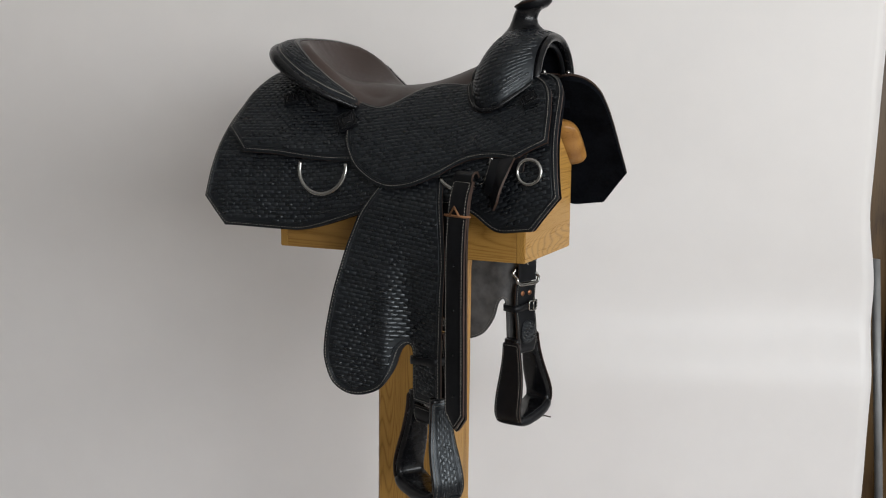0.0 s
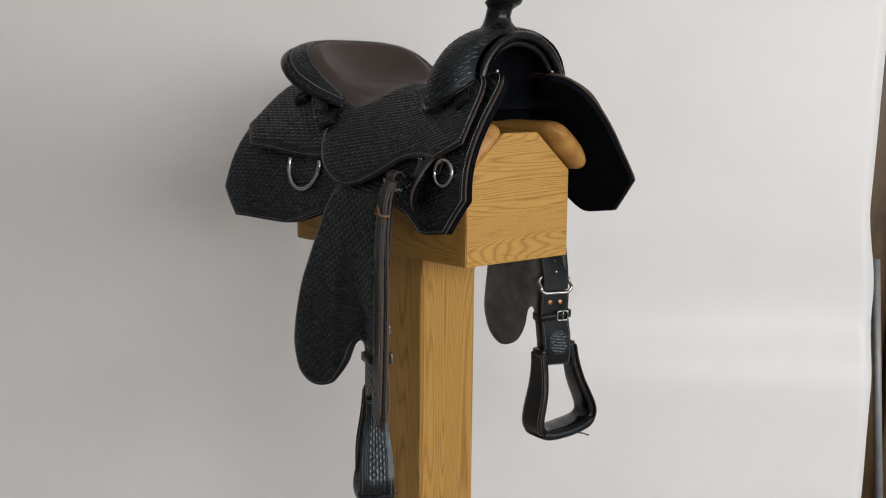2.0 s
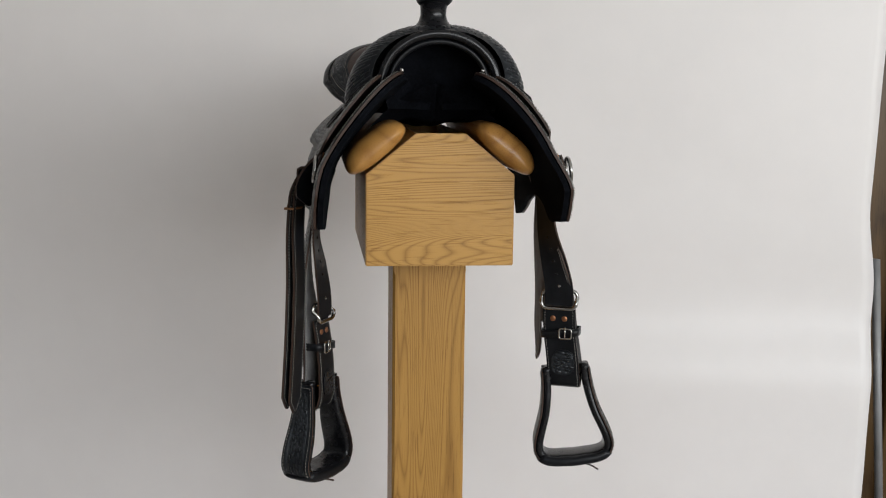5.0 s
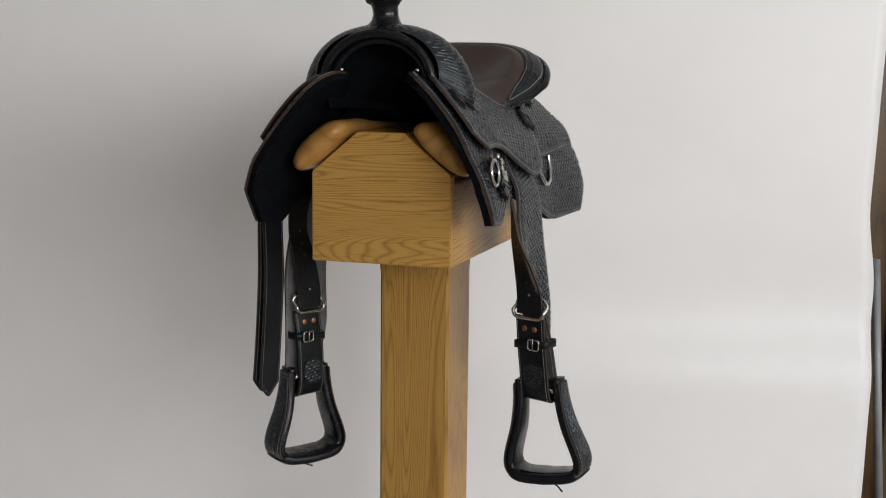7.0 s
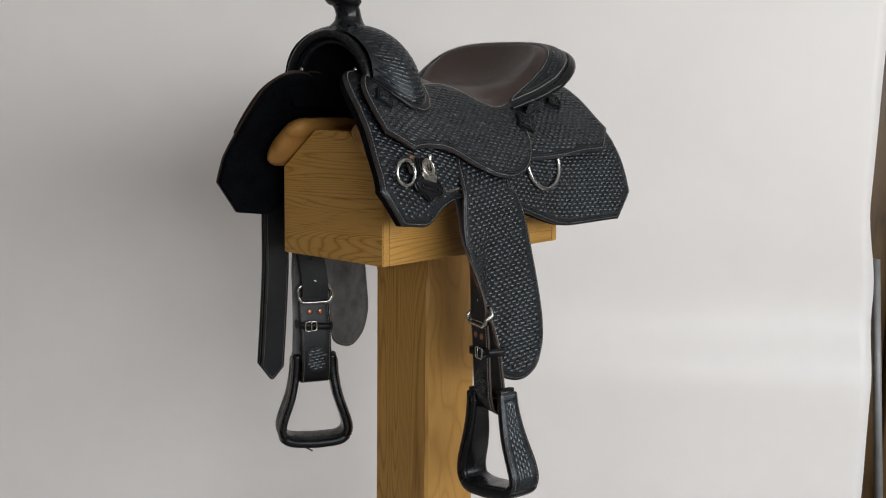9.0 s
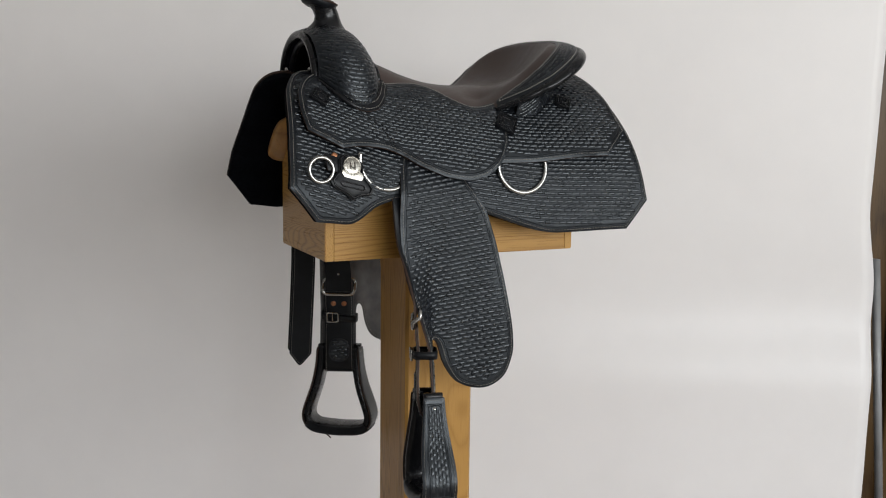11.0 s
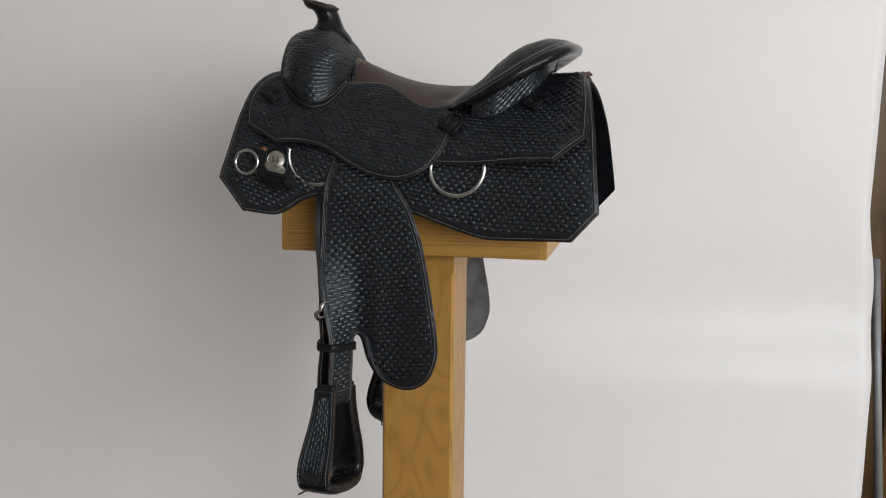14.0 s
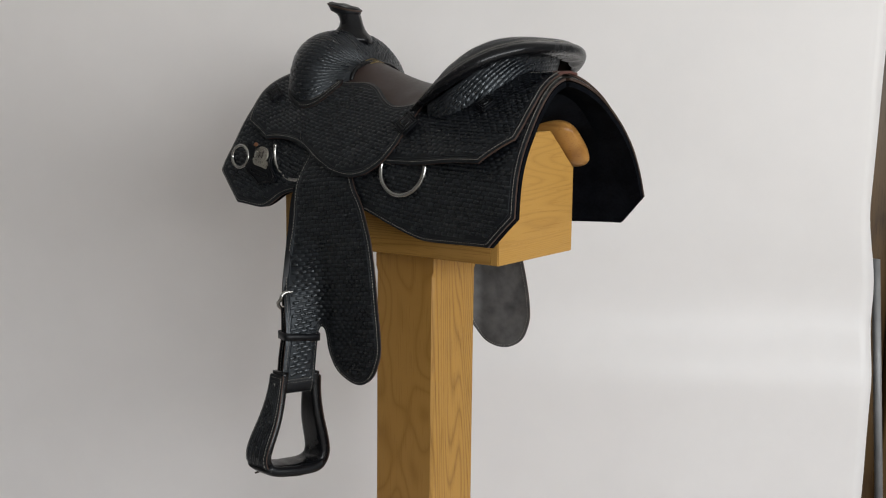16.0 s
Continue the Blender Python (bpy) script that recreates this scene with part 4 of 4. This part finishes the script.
    # small silver screw on the skirt by the gullet
    for side in (1, -1):
        bm = bmesh.new()
        bmesh.ops.create_uvsphere(bm, u_segments=12, v_segments=8, radius=0.0042)
        bmesh.ops.translate(bm, verts=bm.verts[:], vec=(0.246, side * 0.066, 1.272))
        part("screw", bm, STEEL, SADDLE, "small bright screw head")


# ---- fenders, straps, stirrups ----
def disc(centre, normal, r, h, n=16, dome=0.4):
    c, nr = Vector(centre), Vector(normal).normalized()
    u = nr.orthogonal().normalized()
    v = nr.cross(u)
    rows = []
    for k, f in ((0.0, 1.0), (h * (1 - dome), 1.0), (h * (1 - dome * 0.3), 0.85), (h, 0.45), (h, 0.02)):
        rows.append([c + nr * k + (u * math.cos(a) + v * math.sin(a)) * r * f for a in np.linspace(0, 2 * math.pi, n, endpoint=False)])
    return loft(rows)


def buckle(name, centre, wdir, ndir, w, h, wire, parent, label, r=0.004, prong=True, behind=0.0):
    """A wire buckle in the plane of wdir and z."""
    c, u, n = Vector(centre), Vector(wdir).normalized(), Vector(ndir).normalized()
    z = Vector((0, 0, 1))
    pts = []
    for sx, sz in ((1, 1), (-1, 1), (-1, -1), (1, -1)):
        for k in range(5):
            a = math.atan2(sz, sx) + (k - 2) * math.pi / 8
            pts.append(c + u * (sx * (w / 2 - r) + r * math.cos(a)) + z * (sz * (h / 2 - r) + r * math.sin(a)) - n * (behind if sz > 0 else 0.0))
    ob = part(name, tube(pts, wire, 8, True), STEEL, parent, label)
    if prong:
        part("prong", tube([c - z * (h / 2) + n * wire, c + z * (h / 2 + 0.003) + n * wire * 1.5], wire * 0.7, 6), STEEL, ob)
    return ob


def build_leg(side, turn, leg_at, hang, drop, stirrup_at, stirrup_az):
    p = fender_form(turn, (0, 0), hang, 0.0)(0.1105, 0.83, 0.0)
    form = fender_form(turn, (leg_at[0] - p[0], leg_at[1] - p[1]), hang, 0.45 if side > 0 else 0.0)
    broad = 0.010 if side < 0 else 0.0
    outline = [(q[0] + broad * (q[0] > 0.13) * smooth01((1.05 - q[1]) / 0.1), *q[1:]) for q in FENDER]
    fender = panel("fender", smooth_outline(outline), form, 0.0, 0.005, (WEAVE, EDGE, SUEDE), SADDLE, "basket-tooled black fender with white stitching", side)
    stitches(smooth_outline(outline), form, -0.0058, side, fender, 0.0045)
    # maker's oval near the bottom of the lobe
    m = Vector((1, side, 1))
    oval = []
    for k in range(28):
        a = 2 * math.pi * k / 28
        oval.append(form(-0.010 + 0.016 * math.cos(a), 0.757 + 0.013 * math.sin(a), 0.0004) * np.array((1, side, 1)))
    part("stamped_oval", tube(oval, 0.0011, 6, True), SMOOTH, fender)
    # the leg: round the stirrup bar and back up in front
    c = form(0.1105, 0.74, 0.0)
    ph = math.radians(turn)
    n = np.array((math.sin(ph), -math.cos(ph), 0))
    rows = []
    for dn, z in ((0.002, 0.735), (0.003, 0.716), (0.010, 0.706), (0.020, 0.708), (0.026, 0.722), (0.028, 0.76), (0.024, 0.81), (0.020, 0.855)):
        p = form(0.1105, z, 0.0) + n * dn
        rows.append((p[0], p[1], z + drop * (1.0 + 0.6 * smooth01((0.80 - z) / 0.08)), turn))
    back = strap("stirrup_leather", rows, 0.058, 0.0045, (SMOOTH, EDGE, SMOOTH), SADDLE, "black leather strap looped round the stirrup bar", side)
    f = form(0.1105, 0.833, 0.0) + n * 0.0235
    w = np.array((math.cos(ph), math.sin(ph), 0))
    mm = np.array((1, side, 1))
    # tooled oval patch, rivets
    pts = []
    for k in range(32):
        a = 2 * math.pi * k / 32
        ca, sa = math.cos(a), math.sin(a)
        pts.append((0.021 * math.copysign(abs(ca) ** 0.7, ca), 0.024 * math.copysign(abs(sa) ** 0.7, sa)))

    def patch(u, v, off):
        return c + n * (0.0315 + off) + w * u + np.array((0, 0, 0.752 - 0.74 + v + drop))
    panel("tooled_patch", smooth_outline(pts, 0.004, 2), patch, 0.0022, 0.003, (WEAVE_PATCH, SMOOTH, SMOOTH), back, "oval tooled patch", side, 0.006, 0, 0.4, back)
    for k in (-1, 1):
        p = f + w * 0.0105 * k
        part("rivet", disc(np.array((p[0], p[1], 0.833 + drop)) * mm, n * mm, 0.0052, 0.003), COPPER, back, "copper rivet")
    # bar buckle joining the upper strap
    p = f + n * 0.006
    buckle("strap_buckle", np.array((p[0], p[1], 0.868 + drop)) * mm, w * mm, n * mm, 0.064, 0.032, 0.0034, SADDLE, "polished steel strap buckle", 0.012, False, 0.012)
    # upper strap with punched holes
    q = f + n * 0.002
    rows = [(0.118, 0.176, 1.10, 12), (0.124, 0.196, 1.05, 18), (0.124, 0.205, 0.99, turn * 0.45), (q[0] * 0.5 + 0.06, q[1] * 0.6 + 0.083, 0.93, turn * 0.8), (q[0], q[1], 0.885 + drop, turn), (q[0], q[1], 0.858 + drop, turn)]
    up = strap("upper_strap", rows, 0.051, 0.0045, (SMOOTH, EDGE, SMOOTH), SADDLE, "black leather strap with punched holes", side, stitch=0.0)
    for z in (0.893 + drop, 0.916, 0.938, 0.960, 0.982):
        k = (z - 0.885) / 0.045
        p = np.array((q[0], q[1], z)) * 1.0
        if z > 0.9:
            a = np.array(spline(rows, 80))
            i = int(np.argmin(abs(a[:, 2] - z)))
            p = a[i, :3]
            az = math.radians(a[i, 3])
        else:
            az = ph
        nn = np.array((math.sin(az), -math.cos(az), 0))
        part("hole_rim", disc((p + nn * 0.0018) * mm, nn * mm, 0.0026, 0.0016, 10), STEEL if z < 0.9 else GLOSSY, up)
    # hobble strap round all layers, with its small buckle
    z = 0.806 + drop
    cc = form(0.1105, 0.806, 0.0) * np.array((1, 1, 0)) + np.array((0, 0, z))
    loop = []
    for k in range(40):
        a = 2 * math.pi * k / 40
        ca, sa = math.cos(a), math.sin(a)
        loop.append((0.0335 * math.copysign(abs(ca) ** 0.35, ca), 0.0125 + 0.0185 * math.copysign(abs(sa) ** 0.5, sa)))
    rings = []
    for dz, grow in ((-0.0065, 0.0), (0.0065, 0.0), (0.0065, 0.0022), (-0.0065, 0.0022)):
        rings.append([Vector((cc + w * (u * (1 + grow / 0.034)) + n * (v + (grow if v > 0.0125 else -grow)) + np.array((0, 0, dz + u * 0.10))) * mm) for u, v in loop])
    part("hobble_strap", loft(rings, closed_path=True), SMOOTH, SADDLE, "narrow black hobble strap")
    p = cc + n * 0.035 + w * 0.012
    buckle("hobble_buckle", np.array((p[0], p[1], z + 0.001)) * mm, w * mm, n * mm, 0.022, 0.018, 0.0018, SADDLE, "small steel roller buckle")
    build_stirrup(side, stirrup_at, stirrup_az, drop * 0.8, 0.13 if side > 0 else 0.0)


def build_stirrup(side, at, az, drop, tilt=0.0):
    a = math.radians(az)
    n = Vector((math.cos(a), math.sin(a), 0))
    w = Vector((-math.sin(a), math.cos(a), 0))
    o = Vector((at[0], at[1], drop))
    half = [(0.037, 0.748), (0.037, 0.735), (0.038, 0.715), (0.041, 0.69), (0.047, 0.66), (0.055, 0.635), (0.062, 0.613), (0.065, 0.597), (0.062, 0.583), (0.052, 0.574), (0.036, 0.570), (0.018, 0.569)]
    path = [(-x, z) for x, z in half] + [(0.0, 0.568)] + [(x, z) for x, z in half[::-1]]
    path = spline([(x, 0, 0.657 + (z - 0.657) * 0.955) for x, z in path], 81)
    # it hangs askew: the foot swings to one side
    path = np.stack([path[:, 0] + tilt * (0.66 - path[:, 2]), path[:, 1], path[:, 2] + tilt * path[:, 0]], 1)

    def depth(z):
        return 0.0165 + 0.0105 * smooth01((0.735 - z) / 0.12)

    def skin(i0, i1, off0, off1, dgrow, bulge=0.0):
        rows = []
        for i in range(i0, i1 + 1):
            p = path[i]
            t = path[min(i + 1, 80)] - path[max(i - 1, 0)]
            t /= np.linalg.norm(t)
            ox, oz = t[2], -t[0]
            if ox * p[0] + oz * (p[2] - 0.66) < 0:
                ox, oz = -ox, -oz
            d = depth(p[2]) + dgrow
            d += bulge * math.sin(math.pi * (i - i0) / (i1 - i0)) ** 0.7
            mid_k, half_k = (off1 + off0 - 0.0125) / 2, (off1 - off0 + 0.0125) / 2
            r = []
            for j in range(20):
                an = 2 * math.pi * j / 20
                c, q = math.cos(an), math.sin(an)
                dn, k = math.copysign(abs(c) ** 0.45, c), mid_k + half_k * math.copysign(abs(q) ** 0.6, q)
                r.append(o + w * (p[0] + ox * k) + n * (d * dn) + Vector((0, 0, p[2] + oz * k)))
            rows.append(r)
        return loft(rows)
    st = part("stirrup", skin(0, 80, 0.002, 0.0055, 0.0), GLOSSY, SADDLE, "black leather-covered stirrup with tooled sides")
    part("tread", skin(29, 51, 0.0035, 0.0112, 0.003, 0.006), SMOOTH, st, "smooth black leather tread wrap")
    part("top_bar", tube([o + w * x + Vector((0, 0, 0.723)) for x in (-0.038, 0.038)], 0.006, 10), STEEL, st)
    # stitched, tooled outer faces
    arc = np.concatenate([[0], np.cumsum(np.linalg.norm(np.diff(path, axis=0), axis=1))])
    for i0, i1, outer in ((1, 31, side < 0), (49, 79, side > 0)):
        s0, s1 = arc[i0], arc[i1]

        def face(u, v, off, s0=s0, s1=s1):
            p = np.array([np.interp(v, arc, path[:, k]) for k in range(3)])
            t = np.array([np.interp(v + 0.004, arc, path[:, k]) - np.interp(v - 0.004, arc, path[:, k]) for k in range(3)])
            t /= np.linalg.norm(t)
            ox, oz = t[2], -t[0]
            if ox * p[0] + oz * (p[2] - 0.66) < 0:
                ox, oz = -ox, -oz
            q = o + w * (p[0] + ox * (0.0050 + off)) + n * (u * (depth(p[2]) + 0.002)) + Vector((0, 0, p[2] + oz * (0.0050 + off)))
            return np.array(q)
        # u runs -1..1 over the face's depth: scaled to metres by its mean
        k = 0.032

        def face_m(u, v, off, face=face):
            return face(u / k, v, off)
        ctrl = [(-k, s0), (k, s0), (k, s1), (-k, s1)]
        panel("side_panel", smooth_outline(ctrl, 0.004, 3), face_m, 0.003, 0.004, (WEAVE_STRIP if outer else SMOOTH, EDGE, FLESH), st, "tooled side panel with white stitching" if outer else "plain dark inner side panel with white stitching", 1, 0.007, 0.005, 0.4, st)
    # knot of lace under the tread
    k = o + n * 0.02 + w * 0.03 * side + Vector((0, 0, 0.5645))
    part("lace_end", tube([k, k + n * 0.012 + w * 0.012, k + n * 0.02 + w * 0.022 + Vector((0, 0, -0.004))], 0.0016, 6), EDGE, st)
    part("rivet", disc(o + w * 0.034 * side + n * 0.012 + Vector((0, 0, 0.5685)), (0, 0, -1), 0.006, 0.004), COPPER, st, "copper rivet")


def build_hardware():
    for side in (1, -1):
        m = np.array((1, side, 1))
        # rear dee: a ring hanging from under the jockey
        x, zc = (-0.094, 1.110) if side > 0 else (-0.108, 1.104)
        y = drape(x, arc_at(x, zc))[1] + 0.006
        y2 = drape(x, arc_at(x, zc - 0.05))[1] + 0.006
        c = Vector((x, side * y, zc))
        part("rear_dee", tube(ring_path(c, (1, 0, 0), (0, side * (y - y2), 0.05), 0.0455, 40, math.radians(168), math.radians(376)), 0.0042, 10), STEEL, SADDLE, "polished steel dee ring")
        # rigging ring
        x, zc = 0.152, 1.126
        y = drape(x, arc_at(x, zc))[1] + 0.0085
        c = Vector((x, side * y, zc))
        part("rigging_ring", tube(ring_path(c, (1, 0, 0), (0, side * -0.1, 1), 0.050, 40, math.radians(218), math.radians(378)), 0.0040, 10), STEEL, SADDLE, "polished steel rigging ring")
        # breast-collar ring with its tab
        x, zc = 0.273, 1.113
        y = drape(x, arc_at(x, zc))[1] + 0.007
        c = Vector((x, side * y, zc))
        part("breast_collar_ring", tube(ring_path(c, (1, 0, 0), (0, side * -0.12, 1), 0.0200, 36), 0.0032, 10, True), STEEL, SADDLE, "steel breast-collar ring")
        tab = [(x - 0.020 + u, arc_at(x, zc) - 0.012 + v, 1) for u, v in ((-0.011, -0.012), (0.011, -0.014), (0.009, 0.012), (-0.010, 0.012))]
        panel("ring_tab", smooth_outline(tab, 0.004, 1), drape_out, 0.008, 0.005, (SMOOTH, EDGE, FLESH), SADDLE, "small leather ring tab", side, 0.007, 0)
        p = drape_out(0.247, arc_at(0.247, 1.133), 0.002) * m
        part("rivet", disc(p, (0.0, side, 0.35), 0.0055, 0.003), COPPER, SADDLE, "copper rivet")
    # latigo keeper with silver concho on the near side
    x0, s0 = 0.222, arc_at(0.222, 1.098)
    shield = [(0.0, -0.036), (0.016, -0.034), (0.021, -0.024), (0.020, -0.008), (0.029, 0.003), (0.037, 0.012, 1), (0.033, 0.023), (0.014, 0.027), (0.0, 0.037, 1), (-0.014, 0.027), (-0.033, 0.023), (-0.037, 0.012, 1), (-0.029, 0.003), (-0.020, -0.008), (-0.021, -0.024), (-0.016, -0.034)]
    keeper = panel("latigo_keeper", smooth_outline([(x0 + u, s0 + v, *r) for u, v, *r in shield], 0.004, 2), drape_out, 0.010, 0.006, (SMOOTH, SMOOTH, FLESH), SADDLE, "shield-shaped black latigo keeper", 1, 0.007, 0)
    lip = smooth_outline([(x0 + u * 0.9, s0 + v * 0.9, *r) for u, v, *r in shield], 0.004, 2)
    part("keeper_lip", tube([drape_out(u, v, 0.0102) for u, v in lip], 0.0014, 6, True), GLOSSY, keeper)
    slot = [(x0 - 0.021, s0 + 0.010), (x0 + 0.021, s0 + 0.010), (x0 + 0.021, s0 + 0.017), (x0 - 0.021, s0 + 0.017)]
    panel("slot", smooth_outline(slot, 0.003, 2), drape_out, 0.0105, 0.002, (FELT, FELT, FELT), keeper, "dark slot", 1, 0.005, 0)
    rim = smooth_outline(slot, 0.003, 2)
    part("slot_rim", tube([drape_out(u, v, 0.0112) for u, v in rim], 0.0012, 6, True), GLOSSY, keeper)
    c = drape_out(x0, s0 - 0.017, 0.010)
    n = drape_out(x0, s0 - 0.017, 0.02) - c
    conch = part("concho", disc(c, n, 0.0152, 0.004, 28), SILVER, SADDLE, "engraved silver concho with banner")
    part("concho_rim", tube(ring_path(Vector(c) + Vector(n) * 0.25, Vector(n).orthogonal(), Vector(n).cross(Vector(n).orthogonal()), 0.0146, 32), 0.0013, 8, True), SILVER, conch)
    u = Vector((1, 0, 0))
    v = Vector(n).normalized().cross(u)
    part("emblem", tube([Vector(c) + Vector(n) * 0.42 + u * a + v * b for a, b in ((-0.004, -0.006), (-0.004, 0.006), (0.004, 0.0), (0.004, 0.006), (0.004, -0.006))], 0.0009, 6), FLESH, conch)
    ban = [(x0 - 0.019, s0 - 0.006), (x0 - 0.013, s0 - 0.011), (x0 + 0.013, s0 - 0.011), (x0 + 0.019, s0 - 0.006), (x0 + 0.016, s0 + 0.003), (x0 - 0.016, s0 + 0.003)]
    panel("banner", smooth_outline(ban, 0.003, 1), drape_out, 0.0132, 0.003, (SILVER, SILVER, SILVER), conch, "", 1, 0.006, 0)
    # off side: keeper folded away from the skirt, long latigo hanging from the ring
    rows = [(0.228, 0.196, 1.135, 20), (0.226, 0.214, 1.11, 35), (0.222, 0.222, 1.085, 48), (0.215, 0.216, 1.045, 60)]
    strap("latigo_keeper", rows, 0.040, 0.005, PLAINS, SADDLE, "folded black latigo keeper", -1, 0.02, 0)
    rows = [(0.216, 0.198, 1.13, 10), (0.212, 0.212, 1.10, 20), (0.206, 0.214, 1.07, 30)]
    strap("latigo_keeper", rows, 0.024, 0.004, PLAINS, SADDLE, "folded black latigo keeper", -1, 0.01, 0)
    for dy, z1, lab in ((0.0, 0.686, "long black off billet with punched holes"), (-0.012, 0.678, "long black off billet, under layer")):
        rows = [(0.168, 0.226 + dy * 0.3, 1.096, 24), (0.166, 0.238 + dy * 0.6, 1.07, 24), (0.164, 0.243 + dy * 0.7, 1.03, 24), (0.163, 0.246 + dy, 0.90, 24), (0.166, 0.250 + dy, 0.80, 24), (0.170, 0.257 + dy, z1, 24)]
        bl = strap("billet", rows, 0.044, 0.005, (SMOOTH, EDGE, SMOOTH), SADDLE, lab, -1, 0.028)
        if dy == 0:
            a = spline(rows, 80)
            for z in (0.96, 0.885, 0.81, 0.745):
                p = a[int(np.argmin(abs(a[:, 2] - z)))]
                az = math.radians(24)
                nn = np.array((-math.sin(az), math.cos(az), 0))
                part("hole_rim", disc((p[:3] + nn * 0.0022) * np.array((1, -1, 1)), nn * np.array((1, -1, 1)), 0.0028, 0.0014, 10), GLOSSY, bl)
    # loop over the ring and its tan lace
    rows = [(0.168, 0.226, 1.094, 24), (0.170, 0.226, 1.106, 24), (0.172, 0.216, 1.110, 24), (0.172, 0.206, 1.100, 24)]
    strap("billet_loop", rows, 0.040, 0.005, PLAINS, SADDLE, "billet loop over the ring", -1, 0, 0, 16)
    az = math.radians(24)
    w = Vector((math.cos(az), math.sin(az), 0))
    nn = Vector((-math.sin(az), math.cos(az), 0))
    c = Vector((0.1635, 0.2425, 1.040))

    def mir(p):
        return Vector((p.x, -p.y, p.z))
    lace = [c + w * a + nn * b for a, b in ((-0.0235, 0.0045), (0.0235, 0.0045), (0.0245, -0.006), (0.0, -0.013), (-0.0245, -0.006))]
    part("lace", tube([mir(p) for p in lace], 0.0022, 6, True), TAN_LACE, SADDLE, "tan lace tying the billet")
    part("lace", tube([mir(c + w * a + nn * 0.0055 + Vector((0, 0, z))) for a, z in ((-0.011, 0.001), (0.0, 0.015), (0.011, 0.001))], 0.0020, 6), TAN_LACE, SADDLE, "tan lace tying the billet")


build_skirts()
build_seat()
build_swell()
build_leg(1, 68, (0.095, 0.237), (0, 0, 0), 0.0, (0.104, 0.257), -9)
build_leg(-1, 26, (0.095, 0.210), (-0.014, 0.017, -0.012), -0.02, (0.099, -0.203), 55)
build_hardware()


def motions():
    rows = [(t, pose(0, 0, 0, 0, 0, a)) for t, a in TURN]
    walk(STAND, rows)
    walk(SADDLE, rows)


motions()
